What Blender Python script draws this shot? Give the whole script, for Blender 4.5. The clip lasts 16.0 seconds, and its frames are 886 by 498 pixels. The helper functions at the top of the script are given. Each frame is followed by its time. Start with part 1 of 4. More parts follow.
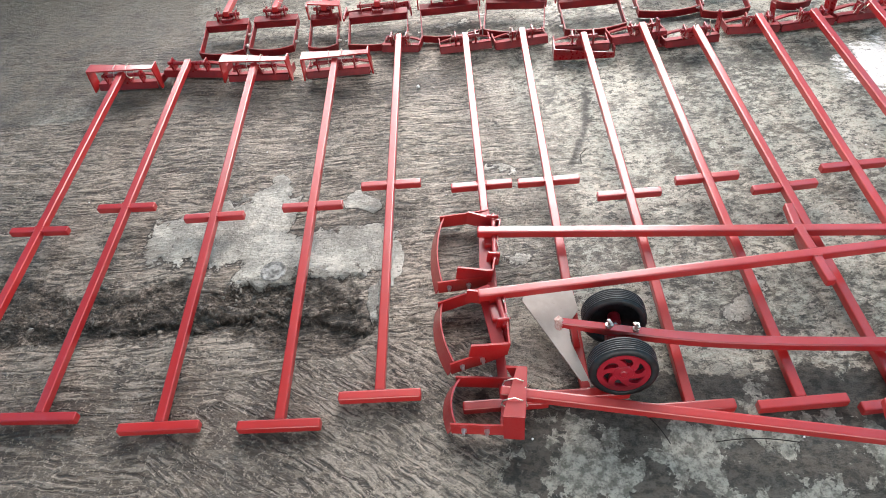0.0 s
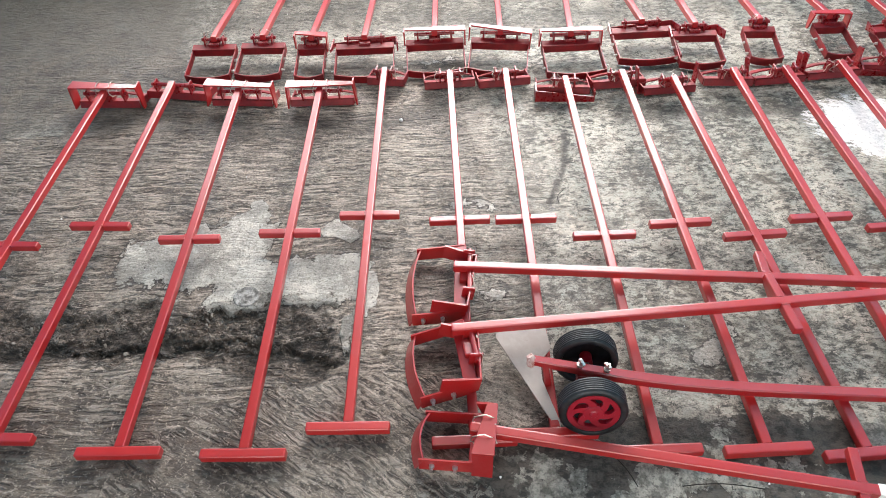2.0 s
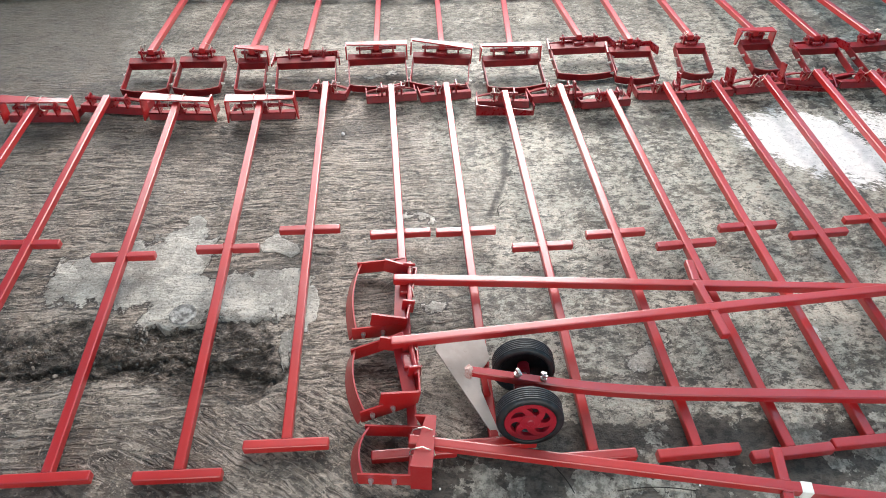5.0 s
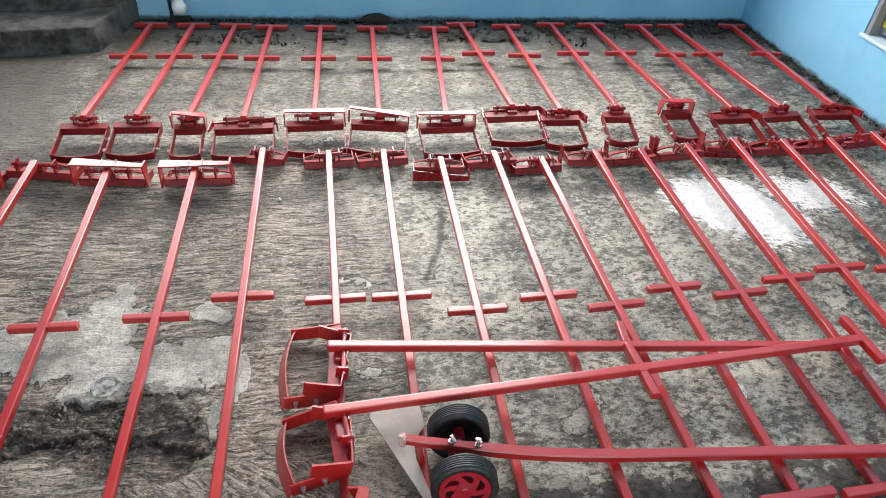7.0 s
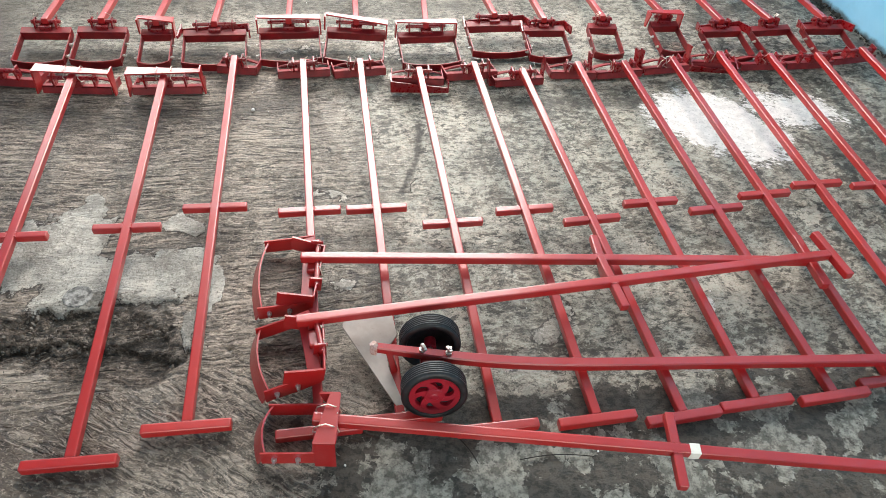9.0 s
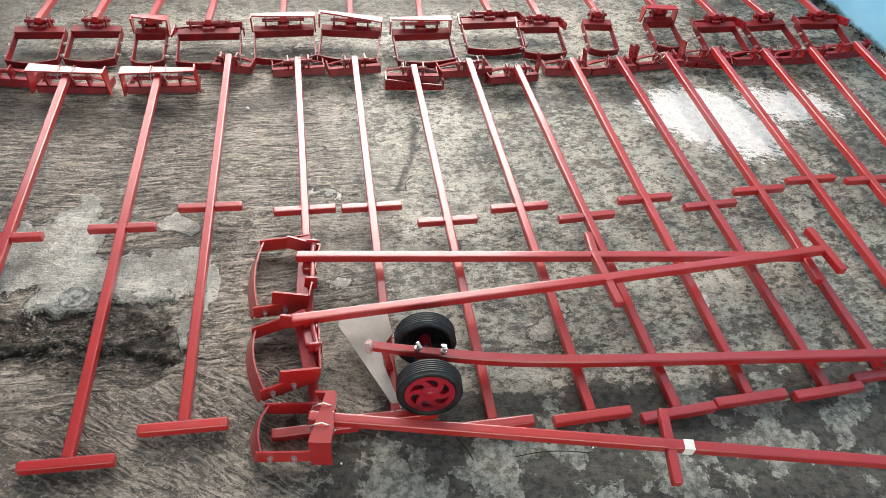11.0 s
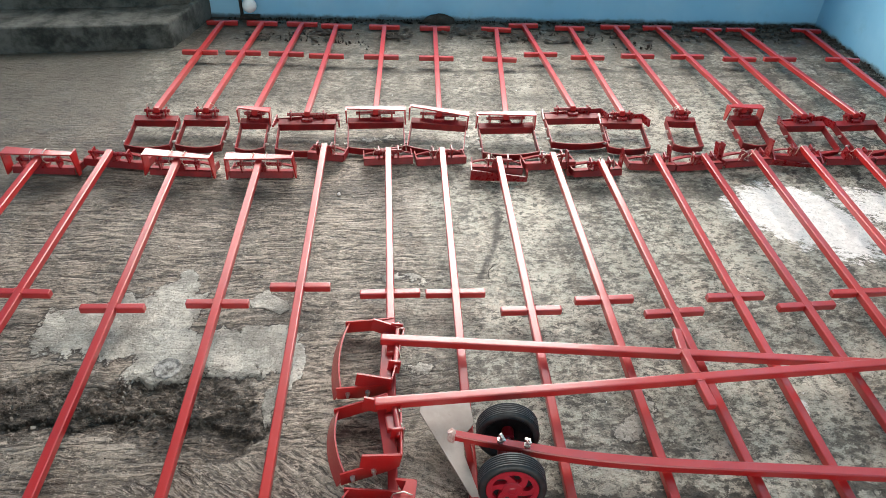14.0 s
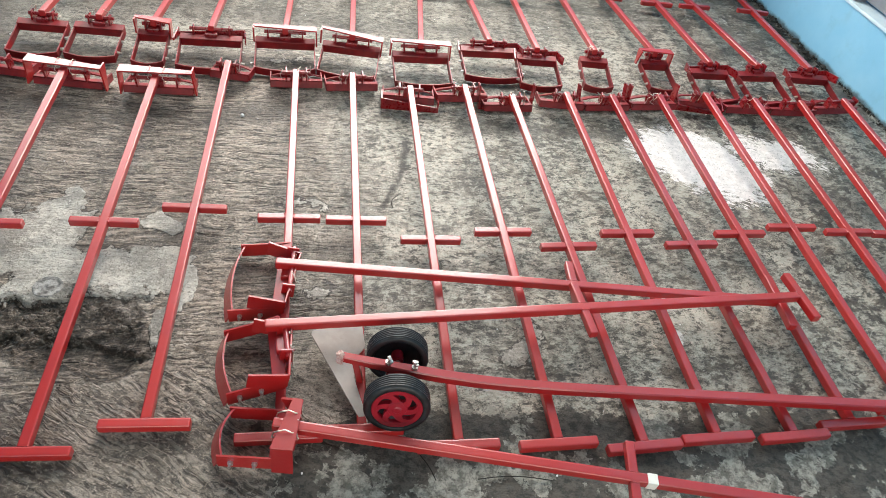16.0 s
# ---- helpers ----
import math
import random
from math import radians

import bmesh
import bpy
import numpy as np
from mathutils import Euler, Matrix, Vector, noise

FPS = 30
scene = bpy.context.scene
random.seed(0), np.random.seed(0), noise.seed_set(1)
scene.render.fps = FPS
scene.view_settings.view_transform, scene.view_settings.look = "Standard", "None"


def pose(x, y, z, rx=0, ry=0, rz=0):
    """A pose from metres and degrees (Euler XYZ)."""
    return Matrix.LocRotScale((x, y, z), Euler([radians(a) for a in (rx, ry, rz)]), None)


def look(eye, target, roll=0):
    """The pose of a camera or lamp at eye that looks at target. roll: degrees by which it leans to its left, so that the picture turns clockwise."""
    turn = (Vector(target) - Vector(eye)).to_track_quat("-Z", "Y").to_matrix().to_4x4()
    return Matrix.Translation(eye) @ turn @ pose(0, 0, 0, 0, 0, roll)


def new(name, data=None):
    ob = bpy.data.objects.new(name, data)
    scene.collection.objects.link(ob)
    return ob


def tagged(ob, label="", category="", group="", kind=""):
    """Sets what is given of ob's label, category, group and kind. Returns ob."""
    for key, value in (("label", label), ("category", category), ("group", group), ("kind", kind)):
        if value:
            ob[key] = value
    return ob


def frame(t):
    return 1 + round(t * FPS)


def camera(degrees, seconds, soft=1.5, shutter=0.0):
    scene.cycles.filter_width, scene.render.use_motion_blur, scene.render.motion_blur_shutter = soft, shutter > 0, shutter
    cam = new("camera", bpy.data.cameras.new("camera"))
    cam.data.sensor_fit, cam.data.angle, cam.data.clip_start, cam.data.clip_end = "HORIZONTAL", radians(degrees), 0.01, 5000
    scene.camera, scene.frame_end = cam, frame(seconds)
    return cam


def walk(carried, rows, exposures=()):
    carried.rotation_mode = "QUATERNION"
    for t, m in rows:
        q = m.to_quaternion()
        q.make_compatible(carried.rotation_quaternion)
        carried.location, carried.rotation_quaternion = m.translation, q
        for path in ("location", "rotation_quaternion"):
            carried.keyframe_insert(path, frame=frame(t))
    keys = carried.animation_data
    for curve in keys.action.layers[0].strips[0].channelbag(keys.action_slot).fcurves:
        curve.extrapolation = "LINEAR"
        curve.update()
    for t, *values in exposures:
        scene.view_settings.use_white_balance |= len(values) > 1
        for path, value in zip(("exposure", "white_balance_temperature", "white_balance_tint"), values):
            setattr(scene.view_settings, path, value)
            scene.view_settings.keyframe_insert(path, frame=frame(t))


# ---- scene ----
cam = camera(67.3, 16.0, soft=0.5)
PATH = [
    (0, (0.109, -1.868, 1.29), (0.041, -0.542, -0.206), -7.3),
    (0.5, (0.101, -1.865, 1.294), (-0.026, -0.53, -0.189), -8.6),
    (1, (0.102, -1.87, 1.294), (-0.028, -0.518, -0.174), -7.5),
    (1.5, (0.104, -1.868, 1.294), (0.085, -0.495, -0.16), -3.7),
    (2, (0.108, -1.871, 1.293), (0.119, -0.475, -0.139), -2.3),
    (2.5, (0.114, -1.876, 1.291), (0.167, -0.498, -0.157), -0.5),
    (3, (0.116, -1.872, 1.298), (0.146, -0.485, -0.142), -2.0),
    (3.5, (0.13, -1.873, 1.299), (0.195, -0.461, -0.117), -1.5),
    (4, (0.141, -1.874, 1.307), (0.274, -0.44, -0.082), -0.0),
    (4.2, (0.141, -1.876, 1.302), (0.278, -0.463, -0.107), 0.4),
    (6.3, (0.165, -1.88, 1.301), (0.367, -0.46, -0.092), 1.6),
    (6.5, (0.167, -1.879, 1.304), (0.404, -0.448, -0.074), 2.3),
    (7, (0.179, -1.883, 1.316), (0.493, -0.368, 0.048), 3.9),
    (7.5, (0.184, -1.886, 1.318), (0.491, -0.356, 0.068), 4.1),
    (8, (0.191, -1.894, 1.311), (0.498, -0.427, -0.013), 5.0),
    (8.5, (0.2, -1.895, 1.302), (0.524, -0.508, -0.103), 5.7),
    (8.7, (0.207, -1.894, 1.294), (0.541, -0.54, -0.14), 5.9),
    (10.8, (0.221, -1.893, 1.302), (0.554, -0.556, -0.148), 5.6),
    (11, (0.22, -1.893, 1.303), (0.559, -0.557, -0.146), 5.7),
    (11.5, (0.22, -1.89, 1.301), (0.598, -0.568, -0.151), 6.8),
    (12, (0.214, -1.885, 1.311), (0.579, -0.496, -0.08), 7.5),
    (12.5, (0.2, -1.894, 1.308), (0.526, -0.432, -0.017), 8.2),
    (13, (0.192, -1.892, 1.306), (0.441, -0.409, -0.012), 7.0),
    (13.5, (0.188, -1.895, 1.307), (0.411, -0.383, 0.016), 6.3),
    (14, (0.17, -1.892, 1.308), (0.328, -0.354, 0.04), 2.4),
    (14.5, (0.173, -1.899, 1.305), (0.306, -0.392, -0.003), 1.3),
    (15, (0.185, -1.905, 1.311), (0.331, -0.403, -0.001), 0.8),
    (15.5, (0.198, -1.913, 1.305), (0.423, -0.439, -0.028), 4.8),
    (16, (0.239, -1.918, 1.292), (0.613, -0.526, -0.094), 10.6),
]
walk(cam, [(t, look(eye, target, roll)) for t, eye, target, roll in PATH], [(0, 0.14, 6400, 13), (4, 0.07, 6400, 13), (7.5, -0.02, 6420, 11), (9.5, -0.07, 6580, 10), (12, -0.09, 6600, 10), (16, -0.07, 6600, 10)])

# ---- world, lights, exposure ----
WALL_T = 0.18
BACK_A, BACK_B = Vector((-3.2, 1.731, 0)), Vector((2.527, 1.551, 0))
WINDOW = (2.90, 5.05, 0.6, 3.5)      # along the back wall from BACK_A, and heights
SIDE_LIGHT = (1.30, 2.74, 0.68, 2.6)    # lower panes clear, upper panes shaded outside
RIGHT_X, LEFT_X, FRONT_Y, CEIL = 2.527, -3.2, -4.2, 4.2

scene.view_settings.exposure = 0.0
world = bpy.data.worlds.new("sky")
scene.world = world
world.use_nodes = True
wn = world.node_tree.nodes
sky = wn.new("ShaderNodeTexSky")
sky.sky_type = 'NISHITA'
sky.sun_disc = False
sky.sun_elevation, sky.sun_rotation = radians(48), radians(20)
world.node_tree.links.new(sky.outputs[0], wn["Background"].inputs[0])
wn["Background"].inputs[1].default_value = 0.06


def area(name, m, sx, sy, watts, colour):
    lamp = bpy.data.lights.new(name, 'AREA')
    lamp.shape, lamp.size, lamp.size_y, lamp.energy, lamp.color = 'RECTANGLE', sx, sy, watts, colour
    ob = new(name, lamp)
    ob.matrix_world = m
    return ob


along = (BACK_B - BACK_A).normalized()
inward = Vector((along.y, -along.x, 0))
for (a, b, c, d), radiance in ((WINDOW, 14.0), ((1.30, 2.74, 0.68, 1.30), 11.5), ((1.30, 2.74, 1.34, 2.6), 4.2)):
    mid = BACK_A + along * (a + b) / 2 + Vector((0, 0, (c + d) / 2)) - inward * (WALL_T - 0.02)
    area("window_daylight", look(mid, mid + inward), b - a, d - c, radiance * math.pi * (b - a) * (d - c), (1.0, 0.975, 0.935))
# fill lamp added behind the camera, set in an assumed doorway
area("doorway_daylight", look((0.1, FRONT_Y - 0.05, 1.35), (0.1, 0, 1.2)), 3.4, 2.4, 92, (1.0, 0.95, 0.88))

# ---- materials ----


class Nodes:
    """A small builder for node materials."""

    def __init__(self, name, rough=0.5, metal=0.0):
        self.mat = bpy.data.materials.new(name)
        self.mat.use_nodes = True
        self.t = self.mat.node_tree
        self.bsdf = self.t.nodes["Principled BSDF"]
        self.bsdf.inputs["Roughness"].default_value = rough
        self.bsdf.inputs["Metallic"].default_value = metal
        self.coord = self.t.nodes.new("ShaderNodeTexCoord").outputs["Object"]

    def link(self, a, b):
        self.t.links.new(a, b)
        return self

    def put(self, socket, value):
        if hasattr(value, "is_output"):
            self.t.links.new(value, socket)
        else:
            socket.default_value = value

    def world_place(self):
        self.coord = self.t.nodes.new("ShaderNodeNewGeometry").outputs["Position"]
        return self

    def noise(self, scale, detail=4.0, rough=0.6, vec=None, warp=0.0):
        n = self.t.nodes.new("ShaderNodeTexNoise")
        n.inputs["Scale"].default_value, n.inputs["Detail"].default_value = scale, detail
        n.inputs["Roughness"].default_value, n.inputs["Distortion"].default_value = rough, warp
        self.link(vec or self.coord, n.inputs["Vector"])
        return n.outputs["Fac"]

    def math(self, op, a, b=0.0, clamp=False):
        n = self.t.nodes.new("ShaderNodeMath")
        n.operation, n.use_clamp = op, clamp
        self.put(n.inputs[0], a)
        self.put(n.inputs[1], b)
        return n.outputs[0]

    def ramp(self, fac, lo, hi, a=0.0, b=1.0):
        n = self.t.nodes.new("ShaderNodeMapRange")
        n.interpolation_type = 'SMOOTHSTEP'
        self.put(n.inputs["Value"], fac)
        for key, v in (("From Min", lo), ("From Max", hi), ("To Min", a), ("To Max", b)):
            n.inputs[key].default_value = v
        return n.outputs["Result"]

    def mix(self, fac, a, b, blend='MIX'):
        n = self.t.nodes.new("ShaderNodeMix")
        n.data_type, n.blend_type = 'RGBA', blend
        self.put(n.inputs[0], fac)
        for socket, v in ((n.inputs[6], a), (n.inputs[7], b)):
            self.put(socket, (*v, 1) if isinstance(v, tuple) else v)
        return n.outputs[2]

    def attr(self, name):
        n = self.t.nodes.new("ShaderNodeAttribute")
        n.attribute_name = name
        return n.outputs["Fac"]

    def stretch(self, sx, sy, sz, turn=0.0, vec=None):
        turned = self.t.nodes.new("ShaderNodeMapping")
        turned.inputs["Rotation"].default_value = (0, 0, turn)
        self.link(vec or self.coord, turned.inputs["Vector"])
        n = self.t.nodes.new("ShaderNodeMapping")
        n.inputs["Scale"].default_value = (sx, sy, sz)
        self.link(turned.outputs[0], n.inputs["Vector"])
        return n.outputs[0]

    def warped(self, scale, amount, vec=None):
        n = self.t.nodes.new("ShaderNodeTexNoise")
        n.inputs["Scale"].default_value, n.inputs["Detail"].default_value = scale, 2.0
        self.link(vec or self.coord, n.inputs["Vector"])
        m = self.t.nodes.new("ShaderNodeVectorMath")
        m.operation = 'MULTIPLY_ADD'
        self.link(n.outputs["Color"], m.inputs[0])
        m.inputs[1].default_value = (amount,) * 3
        self.link(vec or self.coord, m.inputs[2])
        return m.outputs[0]

    def random(self):
        return self.t.nodes.new("ShaderNodeObjectInfo").outputs["Random"]

    def colour(self, socket):
        self.put(self.bsdf.inputs["Base Color"], socket if not isinstance(socket, tuple) else (*socket, 1))
        return self

    def rough(self, socket):
        self.put(self.bsdf.inputs["Roughness"], socket)
        return self

    def bump(self, height, strength=0.3, distance=0.004):
        n = self.t.nodes.new("ShaderNodeBump")
        n.inputs["Strength"].default_value, n.inputs["Distance"].default_value = strength, distance
        self.link(height, n.inputs["Height"])
        self.link(n.outputs[0], self.bsdf.inputs["Normal"])
        return self


def red_paint():
    n = Nodes("red_enamel", 0.3).world_place()
    big, fine = n.noise(5, 3), n.noise(140, 5, 0.7)
    c = n.mix(n.ramp(big, 0.3, 0.7), (0.36, 0.007, 0.007), (0.45, 0.011, 0.009))
    c = n.mix(n.math('MULTIPLY', n.random(), 0.5), c, (0.29, 0.006, 0.010))
    scuff = n.math('MULTIPLY', n.ramp(n.noise(60, 6, 0.75), 0.62, 0.72), n.ramp(n.noise(9, 2), 0.5, 0.65))
    c = n.mix(n.math('MULTIPLY', scuff, 0.05), c, (0.45, 0.20, 0.18))
    n.colour(c)
    n.rough(n.math('ADD', n.ramp(fine, 0.3, 0.7, 0.38, 0.50), n.math('MULTIPLY', scuff, 0.25)))
    n.bump(n.math('ADD', n.noise(30, 3), n.math('MULTIPLY', fine, 0.03)), 0.08, 0.002)
    n.bsdf.inputs["Specular IOR Level"].default_value = 0.5
    n.bsdf.inputs["Coat Weight"].default_value = 1.0
    n.bsdf.inputs["Coat IOR"].default_value = 1.5
    n.put(n.bsdf.inputs["Coat Roughness"], n.ramp(n.noise(18, 5, 0.7), 0.3, 0.7, 0.16, 0.23))
    return n.mat


def dark_red_paint(name="red_head_paint", coat=0.5, dull=0.0):
    n = Nodes(name, 0.4).world_place()
    c = n.mix(n.ramp(n.noise(22, 4), 0.35, 0.7), (0.17, 0.004, 0.007), (0.27, 0.007, 0.010))
    chip = n.math('MULTIPLY', n.ramp(n.noise(120, 5, 0.8), 0.63, 0.7), n.ramp(n.noise(14, 2), 0.48, 0.62))
    c = n.mix(n.math('MULTIPLY', chip, 0.3), c, (0.40, 0.20, 0.18))
    n.colour(c)
    n.rough(n.ramp(n.noise(80, 4), 0.3, 0.7, 0.24 + dull, 0.36 + dull))
    n.bump(n.noise(60, 3), 0.08, 0.0015)
    n.bsdf.inputs["Coat Weight"].default_value = coat
    n.bsdf.inputs["Coat Roughness"].default_value = 0.18
    return n.mat


def steel(name, colour, rough, metal=1.0):
    n = Nodes(name, rough, metal).world_place()
    n.colour(n.mix(n.ramp(n.noise(40, 4), 0.35, 0.7), tuple(v * 0.75 for v in colour), colour))
    n.rough(n.ramp(n.noise(90, 4), 0.3, 0.7, rough, rough + 0.2))
    n.bump(n.noise(150, 3), 0.1, 0.001)
    return n.mat


def bare_plate():
    n = Nodes("bare_grey_plate", 0.62, 0.0).world_place()
    n.bsdf.inputs["Specular IOR Level"].default_value = 0.25
    c = n.mix(n.ramp(n.noise(12, 5), 0.35, 0.7), (0.38, 0.325, 0.285), (0.50, 0.44, 0.395))
    c = n.mix(n.ramp(n.noise(30, 6, 0.75), 0.6, 0.72, 0, 0.7), c, (0.24, 0.19, 0.16))
    n.colour(c)
    n.bump(n.noise(180, 3), 0.1, 0.001)
    return n.mat


def rubber():
    n = Nodes("black_rubber", 0.5).world_place()
    n.colour(n.mix(n.ramp(n.noise(60, 5), 0.4, 0.75), (0.006, 0.007, 0.008), (0.022, 0.024, 0.027)))
    n.rough(n.ramp(n.noise(45, 3), 0.3, 0.7, 0.38, 0.58))
    n.bump(n.noise(200, 3), 0.15, 0.001)
    return n.mat


def concrete_floor():
    n = Nodes("rough_brushed_concrete", 0.7).world_place()
    patch, trough, white, sweep, clean, core_shade, brown = (n.attr(k) for k in ("patch", "trough", "white", "sweep", "clean", "core_shade", "brown"))
    brushed = n.math('SUBTRACT', 1.0, clean)

    def blend(fac, a, b):
        m = n.t.nodes.new("ShaderNodeMix")
        n.put(m.inputs[0], fac)
        n.put(m.inputs[2], a)
        n.put(m.inputs[3], b)
        return m.outputs[0]

    # brush dashes: two directions, picked by region
    soft_a, soft_b = n.warped(26, 0.016, n.warped(1.1, 0.20)), n.warped(26, 0.018, n.warped(1.8, 0.16))
    pick = n.ramp(n.math('ADD', sweep, n.math('MULTIPLY', n.noise(2.6, 4), 0.7)), 0.80, 0.95)

    def dashes(fx, fy, detail):
        return blend(pick, n.noise(1.0, detail, 0.62, n.stretch(fx, fy, 1, radians(2), soft_a)), n.noise(1.0, detail, 0.62, n.stretch(fx, fy, 1, radians(38), soft_b)))
    wide, thin = dashes(9, 60, 7), dashes(17, 135, 6)

    def grooves(fx, fy, k):
        lines = blend(pick, n.noise(1.0, 3, 0.5, n.stretch(fx, fy, 1, radians(2), soft_a)), n.noise(1.0, 3, 0.5, n.stretch(fx, fy, 1, radians(38), soft_b)))
        return n.math('MULTIPLY', n.math('ABSOLUTE', n.math('SUBTRACT', n.math('FRACT', n.math('MULTIPLY', lines, k)), 0.5)), 2.0)
    groove = grooves(2.2, 19, 8.5)
    worn = n.ramp(n.noise(1.0, 6, 0.65, n.stretch(13, 38, 1, radians(4), soft_a)), 0.455, 0.52)
    worn = n.math('MULTIPLY', n.math('MULTIPLY', worn, brushed), n.ramp(n.noise(3.1, 6, 0.7), 0.36, 0.54, 0.15, 1.0))
    cut = n.math('MULTIPLY', n.ramp(groove, 0.70, 0.88), worn)
    ridge = n.math('MULTIPLY', n.ramp(groove, 0.50, 0.18), worn)
    dash_dark = n.math('MAXIMUM', n.ramp(wide, 0.435, 0.415), n.math('MULTIPLY', n.ramp(thin, 0.43, 0.405), 0.85))
    dash_pale = n.math('MAXIMUM', n.ramp(wide, 0.56, 0.59), n.math('MULTIPLY', n.ramp(thin, 0.565, 0.60), 0.9))
    broken = n.ramp(n.noise(4.5, 8, 0.72), 0.38, 0.53, 0.2, 1.0)
    dash_dark = n.math('MULTIPLY', n.math('MULTIPLY', n.math('MULTIPLY', dash_dark, brushed), broken), 0.7)
    dash_pale = n.math('MULTIPLY', n.math('MULTIPLY', dash_pale, brushed), n.ramp(n.noise(5.2, 8, 0.7, n.warped(3, 0.1)), 0.40, 0.55, 0.25, 0.95))
    # grain of the cement skin
    flat = n.stretch(1, 1.25, 1, 0.2)
    mid, fine, grit = n.noise(15, 9, 0.7, flat), n.noise(52, 7, 0.74, flat), n.noise(150, 4, 0.7)
    base = n.mix(n.ramp(n.noise(4.5, 8, 0.66), 0.34, 0.66), n.mix(clean, (0.140, 0.126, 0.106), (0.215, 0.205, 0.172)), n.mix(clean, (0.315, 0.290, 0.250), (0.48, 0.465, 0.405)))
    base = n.mix(n.ramp(n.noise(1.4, 4), 0.42, 0.62, 0, 0.45), base, (0.185, 0.195, 0.165))
    base = n.mix(n.ramp(mid, 0.47, 0.36, 0, 0.65), base, (0.095, 0.080, 0.063))
    base = n.mix(n.ramp(fine, 0.455, 0.42, 0, 0.78), base, (0.050, 0.042, 0.032))
    base = n.mix(n.ramp(fine, 0.54, 0.575, 0, 0.72), base, (0.53, 0.485, 0.42))
    # short flecks drawn out by the trowel
    fleck = n.noise(1.0, 7, 0.66, n.stretch(34, 88, 1, 0.06, n.warped(14, 0.03)))
    some = n.ramp(n.noise(6, 7, 0.7), 0.38, 0.58, 0.25, 1.0)
    base = n.mix(n.math('MULTIPLY', n.ramp(fleck, 0.57, 0.60, 0, 0.8), some), base, (0.52, 0.49, 0.43))
    base = n.mix(n.math('MULTIPLY', n.ramp(fleck, 0.425, 0.395, 0, 0.9), some), base, (0.035, 0.030, 0.023))
    # hand-wide damp blotches and pale worn spots
    blotch = n.noise(5.5, 9, 0.72, n.stretch(1, 1.9, 1, 0.1, n.warped(9, 0.05)))
    base = n.mix(n.ramp(blotch, 0.48, 0.41, 0, 0.65), base, (0.070, 0.058, 0.044))
    base = n.mix(n.ramp(blotch, 0.53, 0.62, 0, 0.55), base, (0.40, 0.375, 0.33))
    base = n.mix(1.0, base, n.ramp(n.noise(2.3, 7, 0.68, n.warped(4, 0.12)), 0.36, 0.64, 0.66, 1.30), 'MULTIPLY')
    # scaled skin away from the brushed part
    scale_n = n.noise(34, 9, 0.78, n.stretch(1, 1.6, 1, -0.1, n.warped(12, 0.03)))
    base = n.mix(n.math('MULTIPLY', n.ramp(scale_n, 0.46, 0.43), n.math('MULTIPLY', clean, 0.9)), base, (0.046, 0.046, 0.037))
    base = n.mix(n.math('MULTIPLY', n.ramp(scale_n, 0.53, 0.56), n.math('MULTIPLY', clean, 0.8)), base, (0.46, 0.465, 0.405))
    base = n.mix(dash_pale, base, (0.46, 0.425, 0.37))
    base = n.mix(n.math('MULTIPLY', dash_dark, 0.86), base, (0.042, 0.034, 0.026))
    speck = n.math('MULTIPLY', n.ramp(n.noise(110, 6, 0.8), 0.41, 0.37), n.ramp(n.noise(8, 5, 0.7), 0.42, 0.58))
    base = n.mix(n.math('MULTIPLY', speck, 0.85), base, (0.025, 0.021, 0.016))
    base = n.mix(n.math('MULTIPLY', brown, 0.8), base, n.mix(n.ramp(n.noise(9, 9, 0.76), 0.38, 0.62), (0.034, 0.025, 0.018), (0.105, 0.080, 0.059)))
    base = n.mix(n.math('MULTIPLY', ridge, 0.38), base, (0.52, 0.485, 0.43))
    base = n.mix(n.math('MULTIPLY', cut, 0.85), base, (0.032, 0.026, 0.020))
    base = n.mix(n.math('MULTIPLY', n.ramp(n.noise(120, 5, 0.75), 0.56, 0.60, 0, 0.6), brushed), base, (0.50, 0.46, 0.40))
    soil = n.math('MULTIPLY', n.attr("soil"), n.ramp(n.noise(9, 9, 0.74), 0.40, 0.58, 0.35, 1.0))
    base = n.mix(n.math('MULTIPLY', soil, 0.78), base, (0.066, 0.061, 0.047))
    # ragged crust of pale cement over dark ground
    isle = n.noise(8, 10, 0.68, n.warped(22, 0.03))
    crust = n.attr("crust")
    on = n.ramp(n.math('ADD', isle, n.math('MULTIPLY', crust, 0.03)), 0.530, 0.537)
    inside = n.ramp(n.math('ADD', crust, n.math('MULTIPLY', n.math('SUBTRACT', n.noise(16, 8, 0.7), 0.5), 1.2)), 0.0, 0.06)
    ground = n.mix(n.ramp(fine, 0.42, 0.56), (0.020, 0.018, 0.014), (0.088, 0.080, 0.066))
    shell = n.mix(n.ramp(n.noise(48, 8, 0.75), 0.40, 0.6), (0.125, 0.127, 0.110), (0.40, 0.40, 0.355))
    lip = n.math('MULTIPLY', n.ramp(on, 0.1, 0.4), n.ramp(on, 0.9, 0.55))
    base = n.mix(n.math('MULTIPLY', inside, 0.95), base, n.mix(n.math('MULTIPLY', lip, 0.8), n.mix(on, ground, shell), (0.03, 0.027, 0.02)))
    # real stains, plus shadows by the heads and wall foot painted into the colour
    stain_shade = n.math('MULTIPLY', n.attr("stain_shade"), n.ramp(n.noise(45, 7, 0.75), 0.36, 0.55, 0.45, 1.0))
    base = n.mix(n.math('MULTIPLY', stain_shade, 0.92), base, (0.035, 0.031, 0.024))
